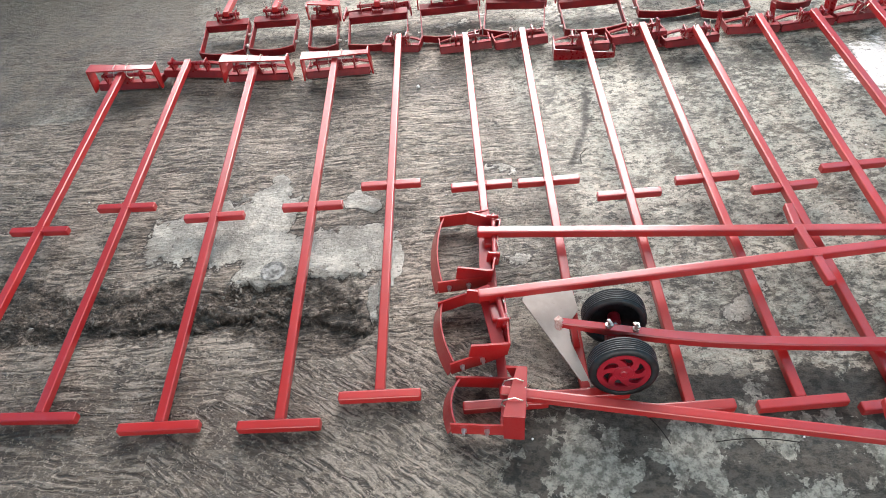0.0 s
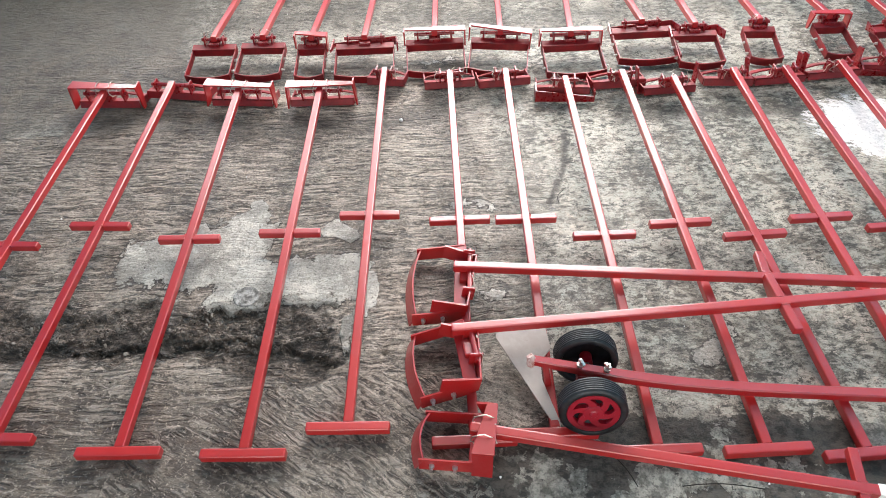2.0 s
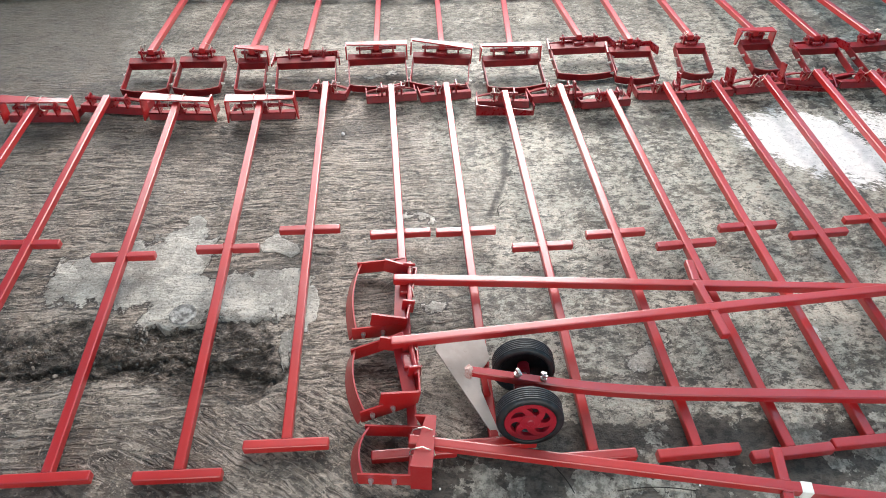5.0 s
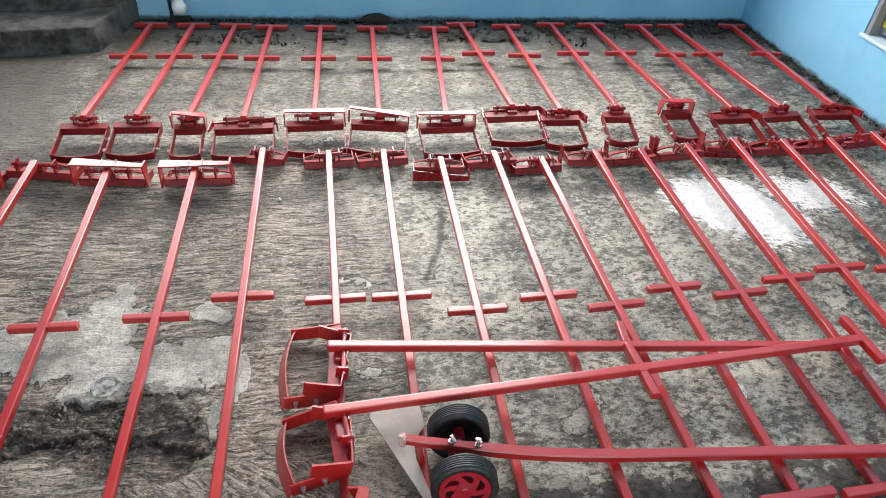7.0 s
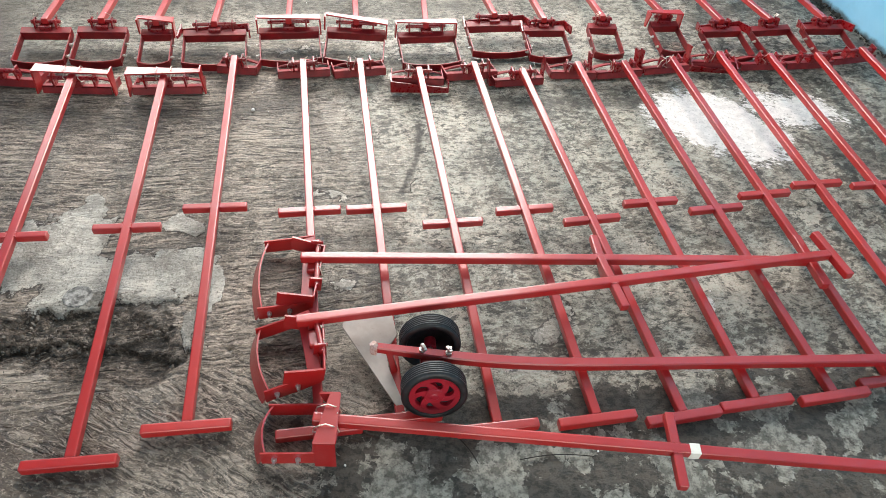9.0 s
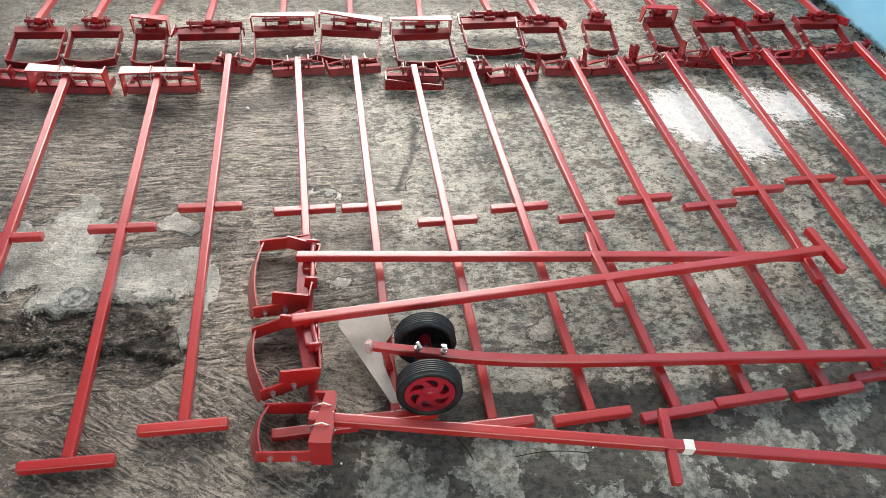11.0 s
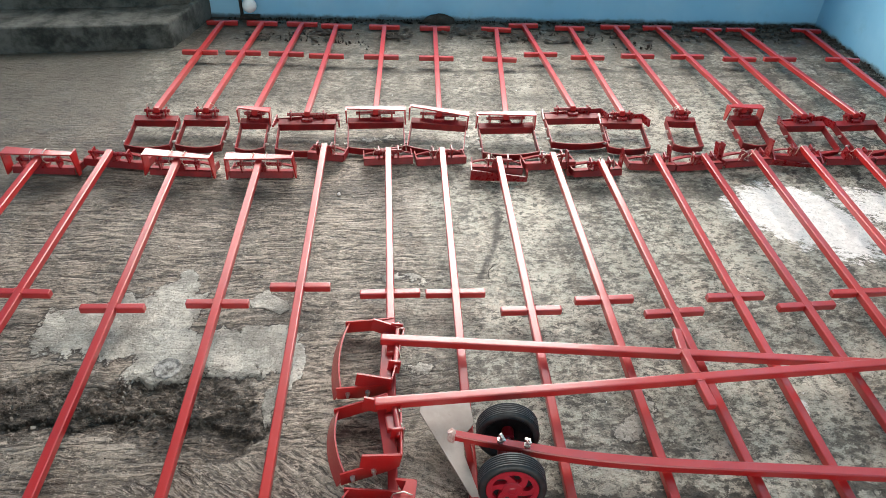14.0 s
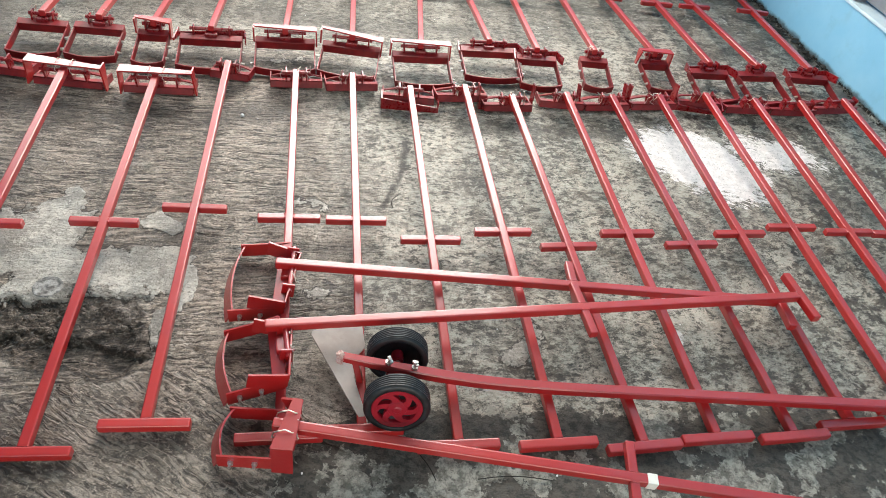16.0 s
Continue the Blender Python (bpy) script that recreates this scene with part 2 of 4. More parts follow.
    # dirt trough with rubble
    edge = n.math('MULTIPLY', n.math('SUBTRACT', n.noise(48, 9, 0.76), 0.5), 0.3)
    tm = n.ramp(n.math('ADD', trough, n.math('MULTIPLY', edge, 2.4)), 0.0, 0.12)
    rubble = n.noise(46, 9, 0.8, n.stretch(1, 1.6, 1))
    dirt = n.mix(n.ramp(rubble, 0.43, 0.49), (0.024, 0.019, 0.015), (0.15, 0.125, 0.102))
    dirt = n.mix(n.ramp(rubble, 0.535, 0.56), dirt, (0.42, 0.38, 0.335))
    base = n.mix(n.math('MULTIPLY', tm, 0.92), base, dirt)
    # dark line below the lip: shade of the drop painted over the dirt
    cm = n.ramp(n.math('ADD', core_shade, n.math('MULTIPLY', edge, 1.6)), 0.05, 0.25)
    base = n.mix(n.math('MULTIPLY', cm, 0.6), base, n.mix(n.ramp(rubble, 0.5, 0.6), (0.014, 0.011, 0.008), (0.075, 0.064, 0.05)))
    # mortar patches
    field = n.math('ADD', patch, n.math('MULTIPLY', n.math('SUBTRACT', n.noise(60, 8, 0.74), 0.5), 0.45))
    field = n.math('SUBTRACT', field, n.ramp(n.noise(11, 8, 0.72, n.warped(20, 0.03)), 0.53, 0.68, 0, 0.55))
    pm = n.ramp(field, -0.008, 0.010)
    mortar = n.mix(n.ramp(n.noise(9, 9, 0.74, n.warped(14, 0.04)), 0.38, 0.62), (0.25, 0.245, 0.22), (0.60, 0.585, 0.53))
    mortar = n.mix(n.ramp(n.noise(6.5, 7, 0.68), 0.50, 0.40, 0, 0.55), mortar, (0.20, 0.188, 0.165))
    mortar = n.mix(n.ramp(n.noise(85, 7, 0.76), 0.43, 0.37, 0, 0.75), mortar, (0.12, 0.105, 0.085))
    mortar = n.mix(n.ramp(n.noise(130, 5, 0.7), 0.56, 0.64, 0, 0.5), mortar, (0.66, 0.65, 0.60))
    base = n.mix(pm, base, mortar)
    # shadow of the patch edge, painted as a dark band just outside it
    rim = n.math('MULTIPLY', n.ramp(field, -0.09, -0.03), n.ramp(field, 0.012, -0.002))
    base = n.mix(n.math('MULTIPLY', rim, 0.85), base, (0.035, 0.030, 0.025))
    # spilled whitewash
    wm = n.ramp(n.math('ADD', white, n.math('MULTIPLY', n.math('SUBTRACT', n.noise(34, 10, 0.8, n.stretch(1, 2.2, 1, radians(32))), 0.5), 1.9)), -0.015, 0.02)
    base = n.mix(wm, base, n.mix(n.ramp(n.noise(40, 5), 0.35, 0.65), (0.72, 0.72, 0.72), (0.88, 0.88, 0.88)))
    base = n.mix(n.math('MULTIPLY', n.ramp(grit, 0.45, 0.36, 0, 0.6), n.math('SUBTRACT', 1.0, n.math('MULTIPLY', wm, 0.3))), base, (0.05, 0.043, 0.034))
    # earth trodden into the cement, browner on the brushed part
    base = n.mix(1.0, base, n.mix(n.math('MAXIMUM', clean, n.math('MAXIMUM', pm, wm)), (1.0, 0.895, 0.825), (0.985, 0.935, 0.89)), 'MULTIPLY')
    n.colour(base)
    n.rough(n.math('SUBTRACT', n.ramp(fine, 0.3, 0.7, 0.52, 0.78), n.math('MULTIPLY', pm, 0.06)))
    bare = n.math('SUBTRACT', 1.0, n.math('MULTIPLY', pm, 0.9))
    h = n.math('ADD', n.math('MULTIPLY', mid, 1.0), n.math('MULTIPLY', fine, 0.9))
    h = n.math('ADD', h, n.math('MULTIPLY', grit, 0.3))
    h = n.math('SUBTRACT', h, n.math('MULTIPLY', bare, n.math('MULTIPLY', dash_dark, 0.8)))
    h = n.math('SUBTRACT', h, n.math('MULTIPLY', bare, n.math('MULTIPLY', cut, 1.4)))
    h = n.math('ADD', h, n.math('MULTIPLY', bare, n.math('MULTIPLY', ridge, 0.6)))
    h = n.math('ADD', h, n.math('MULTIPLY', bare, n.math('MULTIPLY', dash_pale, 0.35)))
    h = n.math('ADD', h, n.math('MULTIPLY', n.math('MULTIPLY', rubble, tm), 5.0))
    h = n.math('ADD', h, n.math('MULTIPLY', pm, 0.8))
    h = n.math('ADD', h, n.math('MULTIPLY', bare, n.math('MULTIPLY', fleck, 0.7)))
    n.bump(h, 0.9, 0.007)
    # trodden skin keeps a worn sheen
    n.put(n.bsdf.inputs["Coat Weight"], n.math('MULTIPLY', n.ramp(mid, 0.36, 0.56, 0.0, 0.12), n.math('SUBTRACT', 1.0, n.math('MULTIPLY', tm, 0.8))))
    n.bsdf.inputs["Coat Roughness"].default_value = 0.33
    return n.mat


def wall_paint():
    n = Nodes("sky_blue_wall_paint", 0.6).world_place()
    c = n.mix(n.ramp(n.noise(2.2, 4), 0.35, 0.7), (0.20, 0.47, 0.66), (0.26, 0.53, 0.70))
    grime = n.math('MULTIPLY', n.ramp(n.noise(9, 7, 0.7), 0.52, 0.7), 0.2)
    c = n.mix(grime, c, (0.15, 0.30, 0.37))
    # splash dirt along the foot of the wall
    sep = n.t.nodes.new("ShaderNodeSeparateXYZ")
    n.link(n.coord, sep.inputs[0])
    low = n.ramp(n.math('ADD', sep.outputs[2], n.math('MULTIPLY', n.noise(14, 6, 0.7), 0.05)), 0.028, 0.05, 1.0, 0.0)
    c = n.mix(n.math('MULTIPLY', low, 0.85), c, (0.05, 0.055, 0.05))
    n.colour(c)
    n.bump(n.noise(50, 6, 0.7), 0.25, 0.003)
    return n.mat


def plain(name, a, b, scale=20, rough=0.6, bump=0.3, metal=0.0):
    n = Nodes(name, rough, metal).world_place()
    n.colour(n.mix(n.ramp(n.noise(scale, 7, 0.7), 0.33, 0.68), a, b))
    n.bump(n.noise(scale * 4, 6, 0.7), bump, 0.003)
    return n.mat


RED, HEAD_RED = red_paint(), dark_red_paint()
MATT_RED = dark_red_paint("matt_red_strap_paint", 0.0, 0.14)
ZINC = steel("zinc_plated_bolt", (0.75, 0.73, 0.68), 0.3)
WIRE = steel("thin_steel_wire", (0.72, 0.62, 0.54), 0.35)
PLATE, RUBBER, FLOOR, BLUE = bare_plate(), rubber(), concrete_floor(), wall_paint()
RIM_RED = plain("red_plastic_rim", (0.27, 0.008, 0.018), (0.36, 0.012, 0.024), 30, 0.35, 0.05)
STEP_C = plain("mossy_dark_concrete", (0.010, 0.012, 0.009), (0.11, 0.108, 0.094), 9, 0.85, 0.6)
CEIL_M = plain("grey_ceiling_board", (0.16, 0.155, 0.15), (0.23, 0.225, 0.215), 3, 0.8, 0.1)
LITTER = plain("black_dry_litter", (0.009, 0.008, 0.006), (0.035, 0.030, 0.024), 60, 0.9, 0.4)
TAPE = plain("white_masking_tape", (0.72, 0.70, 0.62), (0.80, 0.78, 0.72), 60, 0.6, 0.1)
PVC_W = plain("white_plastic", (0.74, 0.74, 0.72), (0.82, 0.82, 0.80), 14, 0.4, 0.05)
PVC_G = plain("grey_plastic_pipe", (0.20, 0.21, 0.22), (0.28, 0.29, 0.30), 14, 0.5, 0.1)
FRAME_G = plain("grey_window_frame", (0.16, 0.17, 0.19), (0.22, 0.23, 0.25), 10, 0.5, 0.1)
YELLOW = plain("yellow_sheet", (0.65, 0.55, 0.04), (0.72, 0.62, 0.06), 10, 0.5, 0.05)
SILL_M = plain("pale_blue_sill", (0.48, 0.62, 0.70), (0.58, 0.70, 0.76), 12, 0.5, 0.1)

# ---- mesh helpers ----
CACHE = {}


def mesh_of(key, maker, material):
    """The mesh built once for a key."""
    if key not in CACHE:
        bm = maker()
        me = bpy.data.meshes.new(key[0])
        bm.to_mesh(me)
        bm.free()
        me.materials.append(material)
        CACHE[key] = me
    return CACHE[key]


def part(name, data, material, parent, label="", m=None):
    """One mesh object under a thing or a part. data: a bmesh or a shared mesh."""
    if isinstance(data, bmesh.types.BMesh):
        me = bpy.data.meshes.new(name)
        data.to_mesh(me)
        data.free()
        me.materials.append(material)
        data = me
    ob = new(name, data)
    ob.parent = parent
    if m is not None:
        ob.matrix_basis = m
    return tagged(ob, label) if label else ob


def box(sx, sy, sz, centre=(0, 0, 0), bevel=0.0, bm=None, m=None, segments=2):
    bm = bm or bmesh.new()
    made = bmesh.ops.create_cube(bm, size=1.0)["verts"]
    bmesh.ops.scale(bm, vec=(sx, sy, sz), verts=made)
    bmesh.ops.translate(bm, vec=centre, verts=made)
    if m is not None:
        bmesh.ops.transform(bm, matrix=m, verts=made)
    if bevel:
        edges = list({e for v in made for e in v.link_edges})
        bmesh.ops.bevel(bm, geom=edges, offset=bevel, segments=segments, affect='EDGES', profile=0.6)
    return bm


def rod(radius, a, b, bm=None, sides=12, cap=True):
    bm = bm or bmesh.new()
    a, b = Vector(a), Vector(b)
    m = Matrix.Translation((a + b) / 2) @ (b - a).to_track_quat("Z", "Y").to_matrix().to_4x4()
    bmesh.ops.create_cone(bm, cap_ends=cap, segments=sides, radius1=radius, radius2=radius, depth=(b - a).length, matrix=m)
    return bm


def strip(points, width_vec, thick, bm=None):
    """A band that follows points; width_vec gives its width, thick its thickness to the side."""
    bm = bm or bmesh.new()
    points = [Vector(p) for p in points]
    rows = []
    for i, p in enumerate(points):
        d = (points[min(i + 1, len(points) - 1)] - points[max(i - 1, 0)]).normalized()
        w = Vector(width_vec(i) if callable(width_vec) else width_vec)
        side = d.cross(w).normalized() * thick / 2
        rows.append([bm.verts.new(p + a * w / 2 + b * side) for a, b in ((-1, -1), (1, -1), (1, 1), (-1, 1))])
    for r, q in zip(rows, rows[1:]):
        for k in range(4):
            bm.faces.new((r[k], r[(k + 1) % 4], q[(k + 1) % 4], q[k]))
    bm.faces.new(rows[0][::-1])
    bm.faces.new(rows[-1])
    bmesh.ops.recalc_face_normals(bm, faces=bm.faces)
    return bm


def wire_loop(points, radius=0.0014, bm=None):
    """A thin round wire through the points, in one piece."""
    bm = bm or bmesh.new()
    pts = [Vector(p) for p in points]
    rows = []
    for k, p in enumerate(pts):
        d = (pts[min(k + 1, len(pts) - 1)] - pts[max(k - 1, 0)]).normalized()
        side = d.cross(Vector((0.31, 0.17, 0.93))).normalized()
        up = side.cross(d)
        rows.append([bm.verts.new(p + (side * math.cos(a) + up * math.sin(a)) * radius) for a in np.linspace(0, 2 * math.pi, 7)[:-1]])
    for r, q in zip(rows, rows[1:]):
        for k in range(6):
            bm.faces.new((r[k], r[(k + 1) % 6], q[(k + 1) % 6], q[k]))
    bm.faces.new(rows[0])
    bm.faces.new(rows[-1][::-1])
    bmesh.ops.recalc_face_normals(bm, faces=bm.faces)
    return bm


def lathe(profile, sides=64, bm=None):
    """Turns (radius, y) pairs about the y axis."""
    bm = bm or bmesh.new()
    rings = []
    for k in range(sides):
        c, s = math.cos(2 * math.pi * k / sides), math.sin(2 * math.pi * k / sides)
        rings.append([bm.verts.new((r * c, y, r * s)) for r, y in profile])
    for k in range(sides):
        a, b = rings[k], rings[(k + 1) % sides]
        for i in range(len(profile) - 1):
            bm.faces.new((a[i], a[i + 1], b[i + 1], b[i]))
    bmesh.ops.recalc_face_normals(bm, faces=bm.faces)
    return bm


# ---- numeric noise for the floor ----
GRID = np.random.RandomState(5).rand(256, 256)


def value_noise(x, y):
    xi, yi = np.floor(x).astype(int), np.floor(y).astype(int)
    fx, fy = x - xi, y - yi
    fx, fy = fx * fx * (3 - 2 * fx), fy * fy * (3 - 2 * fy)
    g = lambda a, b: GRID[a % 256, b % 256]
    return (g(xi, yi) * (1 - fx) + g(xi + 1, yi) * fx) * (1 - fy) + (g(xi, yi + 1) * (1 - fx) + g(xi + 1, yi + 1) * fx) * fy


def fbm(x, y, octaves=4):
    total, amp, norm = 0.0, 1.0, 0.0
    for k in range(octaves):
        total = total + amp * value_noise(x * 2**k + 17.3 * k, y * 2**k + 9.1 * k)
        norm += amp
        amp *= 0.55
    return total / norm


def blob(x, y, cx, cy, rx, ry, turn=0.0):
    """Above zero inside an ellipse, about 1 at its middle."""
    c, s = math.cos(radians(turn)), math.sin(radians(turn))
    u, v = (x - cx) * c + (y - cy) * s, -(x - cx) * s + (y - cy) * c
    return 1 - np.sqrt((u / rx) ** 2 + (v / ry) ** 2)


def union(*fields):
    out = fields[0]
    for f in fields[1:]:
        out = np.maximum(out, f)
    return out


def crumb_mesh(name, crumbs, material, rnd):
    """One mesh of small uneven lumps: (x, y, z, size) each."""
    one = bmesh.new()
    bmesh.ops.create_icosphere(one, subdivisions=1, radius=1.0)
    ball, tris = [v.co.copy() for v in one.verts], [[v.index for v in f.verts] for f in one.faces]
    one.free()
    verts, faces = [], []
    for x, y, z, s in crumbs:
        m = pose(x, y, z, rnd.uniform(0, 90), rnd.uniform(0, 90), rnd.uniform(0, 360)) @ Matrix.Diagonal((1.2, rnd.uniform(0.45, 1), rnd.uniform(0.25, 0.65), 1))
        faces += [[i + len(verts) for i in t] for t in tris]
        verts += [m @ (v * s * rnd.uniform(0.65, 1.3)) for v in ball]
    me = bpy.data.meshes.new(name)
    me.from_pydata(verts, [], faces)
    me.materials.append(material)
    return me


# ---- the room ----


def ledge(x, y):
    """The drop below a broken edge of the old cement: 1 at its foot, rising again towards the doorway."""
    line = -0.866 - 0.36 * np.maximum(0, x + 0.40) + 0.060 * (fbm(x * 9 + 2, x * 0 + 3, 5) - 0.5)
    return np.clip((line - y) / 0.006, 0, 1) * np.clip((y - line + 0.085) / 0.07, 0, 1) * np.clip((x + 1.0) * 3, 0.15, 1) * np.clip((-0.11 - x) * 14, 0, 1)


def build_floor():
    def axis(lo, a, b, hi, fine, coarse):
        return np.unique(np.round(np.r_[np.arange(lo, a, coarse), np.arange(a, b, fine), np.arange(b, hi, coarse), hi], 4))
    xs = np.unique(np.r_[axis(LEFT_X, -1.25, 2.1, RIGHT_X + 0.1, 0.006, 0.03), np.arange(-1.15, 0.06, 0.004).round(4)])
    ys = np.unique(np.r_[axis(FRONT_Y - 3.0, -1.65, 0.5, 1.72, 0.006, 0.03), np.arange(-1.02, -0.40, 0.004).round(4)])
    x, y = np.meshgrid(xs, ys)
    wx, wy = x + 0.16 * (fbm(x * 9, y * 9, 5) - 0.5), y + 0.16 * (fbm(x * 9 + 40, y * 9 + 11, 5) - 0.5)
    px, py = x + 0.45 * (wx - x), y + 0.45 * (wy - y)
    slab = lambda x0, x1, y0, y1: np.minimum(np.minimum(px - x0, x1 - px), np.minimum(py - y0, y1 - py)) / 0.08
    patch = union(slab(-0.78, -0.42, -0.70, -0.53) * 0.5 - 0.03, slab(-0.49, -0.10, -0.79, -0.61), slab(-0.56, -0.34, -0.70, -0.47), blob(wx, wy, -0.43, -0.46, 0.07, 0.055),
                  blob(wx, wy, -0.155, -0.512, 0.065, 0.030), blob(wx, wy, -0.085, -0.80, 0.022, 0.15), blob(wx, wy, -0.39, -0.755, 0.07, 0.045),
                  blob(wx, wy, 0.24, -0.77, 0.05, 0.03) * 0.3 - 0.10, blob(wx, wy, 0.18, -0.46, 0.06, 0.02) * 0.2 - 0.06,
                  blob(wx, wy, 0.75, -0.98, 0.07, 0.06) * 0.3 - 0.08, blob(wx, wy, 0.12, 0.36, 0.09, 0.05) * 0.3 - 0.14)
    patch = patch + 0.55 * (fbm(x * 24 + 5, y * 24, 6) - 0.5)
    trough = union(blob(wx, wy, -0.80, -0.845, 0.62, 0.085, 3), blob(wx, wy, -0.30, -0.90, 0.22, 0.09, -10), blob(wx, wy, -1.2, -0.80, 0.3, 0.1)) * 0.8
    white = union(blob(wx, wy, 1.57, -0.185, 0.25, 0.16, -48), blob(wx, wy, 1.75, -0.24, 0.10, 0.07, -20), blob(wx, wy, 1.92, -0.12, 0.19, 0.085, -14) * 0.5 - 0.06,
                  blob(wx, wy, 1.18, -0.97, 0.03, 0.022) * 0.5)
    # narrow line under the broken edge, darkened as its shade and slightly sunk
    core_shade = union(blob(wx, wy, -0.72, -0.875, 0.52, 0.030, 2), blob(wx, wy, -0.17, -0.94, 0.05, 0.018, -20) * 0.5, blob(wx, wy, -0.30, -0.90, 0.16, 0.022, -12))
    brown = np.clip((0.12 * (fbm(x * 6, y * 6) - 0.5) - 0.62 - x - 0.35 * (y - 0.4)) * 5, 0, 1) * np.clip((y + 0.15 + 0.3 * (fbm(x * 5 + 9, y * 5) - 0.5)) * 4, 0, 1)
    brown = np.maximum(brown, 0.9 * np.clip((-0.91 - y + 0.2 * (fbm(x * 6 + 2, y * 6) - 0.5)) * 6, 0, 1) * np.clip((-0.12 - x) * 2.5 + 0.3, 0, 1))
    brown = np.maximum(brown, 0.4 * np.clip((-0.85 - x + 0.4 * (fbm(x * 4 + 2, y * 4) - 0.5)) * 4, 0, 1))
    crust = np.clip((wx - 0.17) * 8, -1, 1) * np.clip((-1.14 - wy) * 7, -1, 1)
    crust = np.where((wx < 0.17) & (wy > -1.14), -1, crust) * np.clip(1.5 - x * 0.9, 0, 1)
    crust = np.where(y < -1.75 + 0.3 * fbm(x * 3, y * 3), -1, crust)
    # dark strokes: floor stains, and painted shade beside hoe heads and along the walls
    stain_shade = np.zeros_like(x)
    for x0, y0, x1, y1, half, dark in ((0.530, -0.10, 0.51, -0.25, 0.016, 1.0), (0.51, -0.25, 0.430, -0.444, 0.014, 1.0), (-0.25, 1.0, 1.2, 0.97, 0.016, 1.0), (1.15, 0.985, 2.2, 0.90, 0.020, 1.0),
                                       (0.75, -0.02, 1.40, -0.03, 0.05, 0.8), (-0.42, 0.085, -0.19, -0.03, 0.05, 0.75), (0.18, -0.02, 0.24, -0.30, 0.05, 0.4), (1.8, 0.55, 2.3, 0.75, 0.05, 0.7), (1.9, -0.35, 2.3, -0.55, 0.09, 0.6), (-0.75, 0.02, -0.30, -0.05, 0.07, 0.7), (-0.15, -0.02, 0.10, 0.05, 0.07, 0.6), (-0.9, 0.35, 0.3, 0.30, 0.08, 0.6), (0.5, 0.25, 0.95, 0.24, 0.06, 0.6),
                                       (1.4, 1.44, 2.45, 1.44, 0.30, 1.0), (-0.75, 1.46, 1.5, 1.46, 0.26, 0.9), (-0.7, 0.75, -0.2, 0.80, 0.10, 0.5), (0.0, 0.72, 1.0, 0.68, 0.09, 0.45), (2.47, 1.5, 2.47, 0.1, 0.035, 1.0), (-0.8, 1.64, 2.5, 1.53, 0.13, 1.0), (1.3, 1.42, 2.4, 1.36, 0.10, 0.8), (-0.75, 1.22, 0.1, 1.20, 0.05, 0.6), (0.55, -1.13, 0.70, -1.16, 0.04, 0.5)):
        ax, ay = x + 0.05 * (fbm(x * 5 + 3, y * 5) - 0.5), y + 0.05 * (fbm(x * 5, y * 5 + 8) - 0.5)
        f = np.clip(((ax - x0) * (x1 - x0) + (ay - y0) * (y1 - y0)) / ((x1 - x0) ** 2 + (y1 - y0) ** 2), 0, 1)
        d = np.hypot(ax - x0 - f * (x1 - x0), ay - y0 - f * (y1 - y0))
        stain_shade = np.maximum(stain_shade, dark * np.clip((1 - d / half) * 1.6, 0, 1))
    soil = np.clip((y - 0.38 + 0.5 * (fbm(x * 3, y * 3 + 5) - 0.5)) * 1.6, 0, 1)
    sweep = np.clip(blob(x, y, 0.0, -1.30, 0.85, 0.42) * 2, 0, 1)
    clean = np.clip((x - 0.06 + 0.4 * (fbm(x * 2 + 3, y * 2) - 0.5)) * 3.0, 0, 1) * np.clip(1.2 - np.abs(y - 0.0) * 0.05, 0, 1)
    clean = np.maximum(clean, np.clip((-0.55 - x - 0.55 * (y - 0.2)) * 1.2, 0, 1) * (y > 0.0) * 0.85)
    clean = np.maximum(clean, 0.9 * np.clip((y - 0.22 + 0.4 * (fbm(x * 4 + 7, y * 4) - 0.5)) * 4, 0, 1))
    edge = (fbm(x * 26, y * 26, 5) - 0.5)
    pm = np.clip((patch + 0.01) * 12, 0, 1)
    tm = np.clip((trough + edge * 0.7) * 3, 0, 1)
    wm = np.clip((white + edge * 0.8) * 7, 0, 1)
    z = -0.004 + 0.0022 * (fbm(x * 4, y * 4) - 0.5) + 0.0028 * pm - 0.016 * tm * (1 - pm) + 0.001 * wm
    z = z - 0.008 * np.clip(core_shade * 3, 0, 1)
    z = z + 0.016 * tm * (1 - pm) * (fbm(x * 34, y * 34, 5) - 0.5)
    z = z - 0.011 * ledge(x, y + 0.03 * (fbm(x * 34, y * 34, 4) - 0.5)) * (1 - pm)
    z = np.minimum(z, -0.0005)
    ny, nx = x.shape
    verts = np.stack([x, y, z], -1).reshape(-1, 3)
    i = np.arange(ny * nx).reshape(ny, nx)
    faces = np.stack([i[:-1, :-1], i[:-1, 1:], i[1:, 1:], i[1:, :-1]], -1).reshape(-1, 4)
    me = bpy.data.meshes.new("floor")
    me.from_pydata(verts.tolist(), [], faces.tolist())
    for name, field in (("patch", patch), ("trough", trough), ("white", white), ("sweep", sweep), ("clean", clean), ("core_shade", core_shade), ("brown", brown), ("soil", soil), ("crust", crust), ("stain_shade", stain_shade)):
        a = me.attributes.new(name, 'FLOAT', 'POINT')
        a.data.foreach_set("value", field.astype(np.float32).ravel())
    me.polygons.foreach_set("use_smooth", np.ones(len(faces), dtype=bool))
    me.materials.append(FLOOR)
    return tagged(new("floor", me), "rough grey brushed concrete floor with mortar patches and whitewash", "floor", kind="structure")


build_floor()


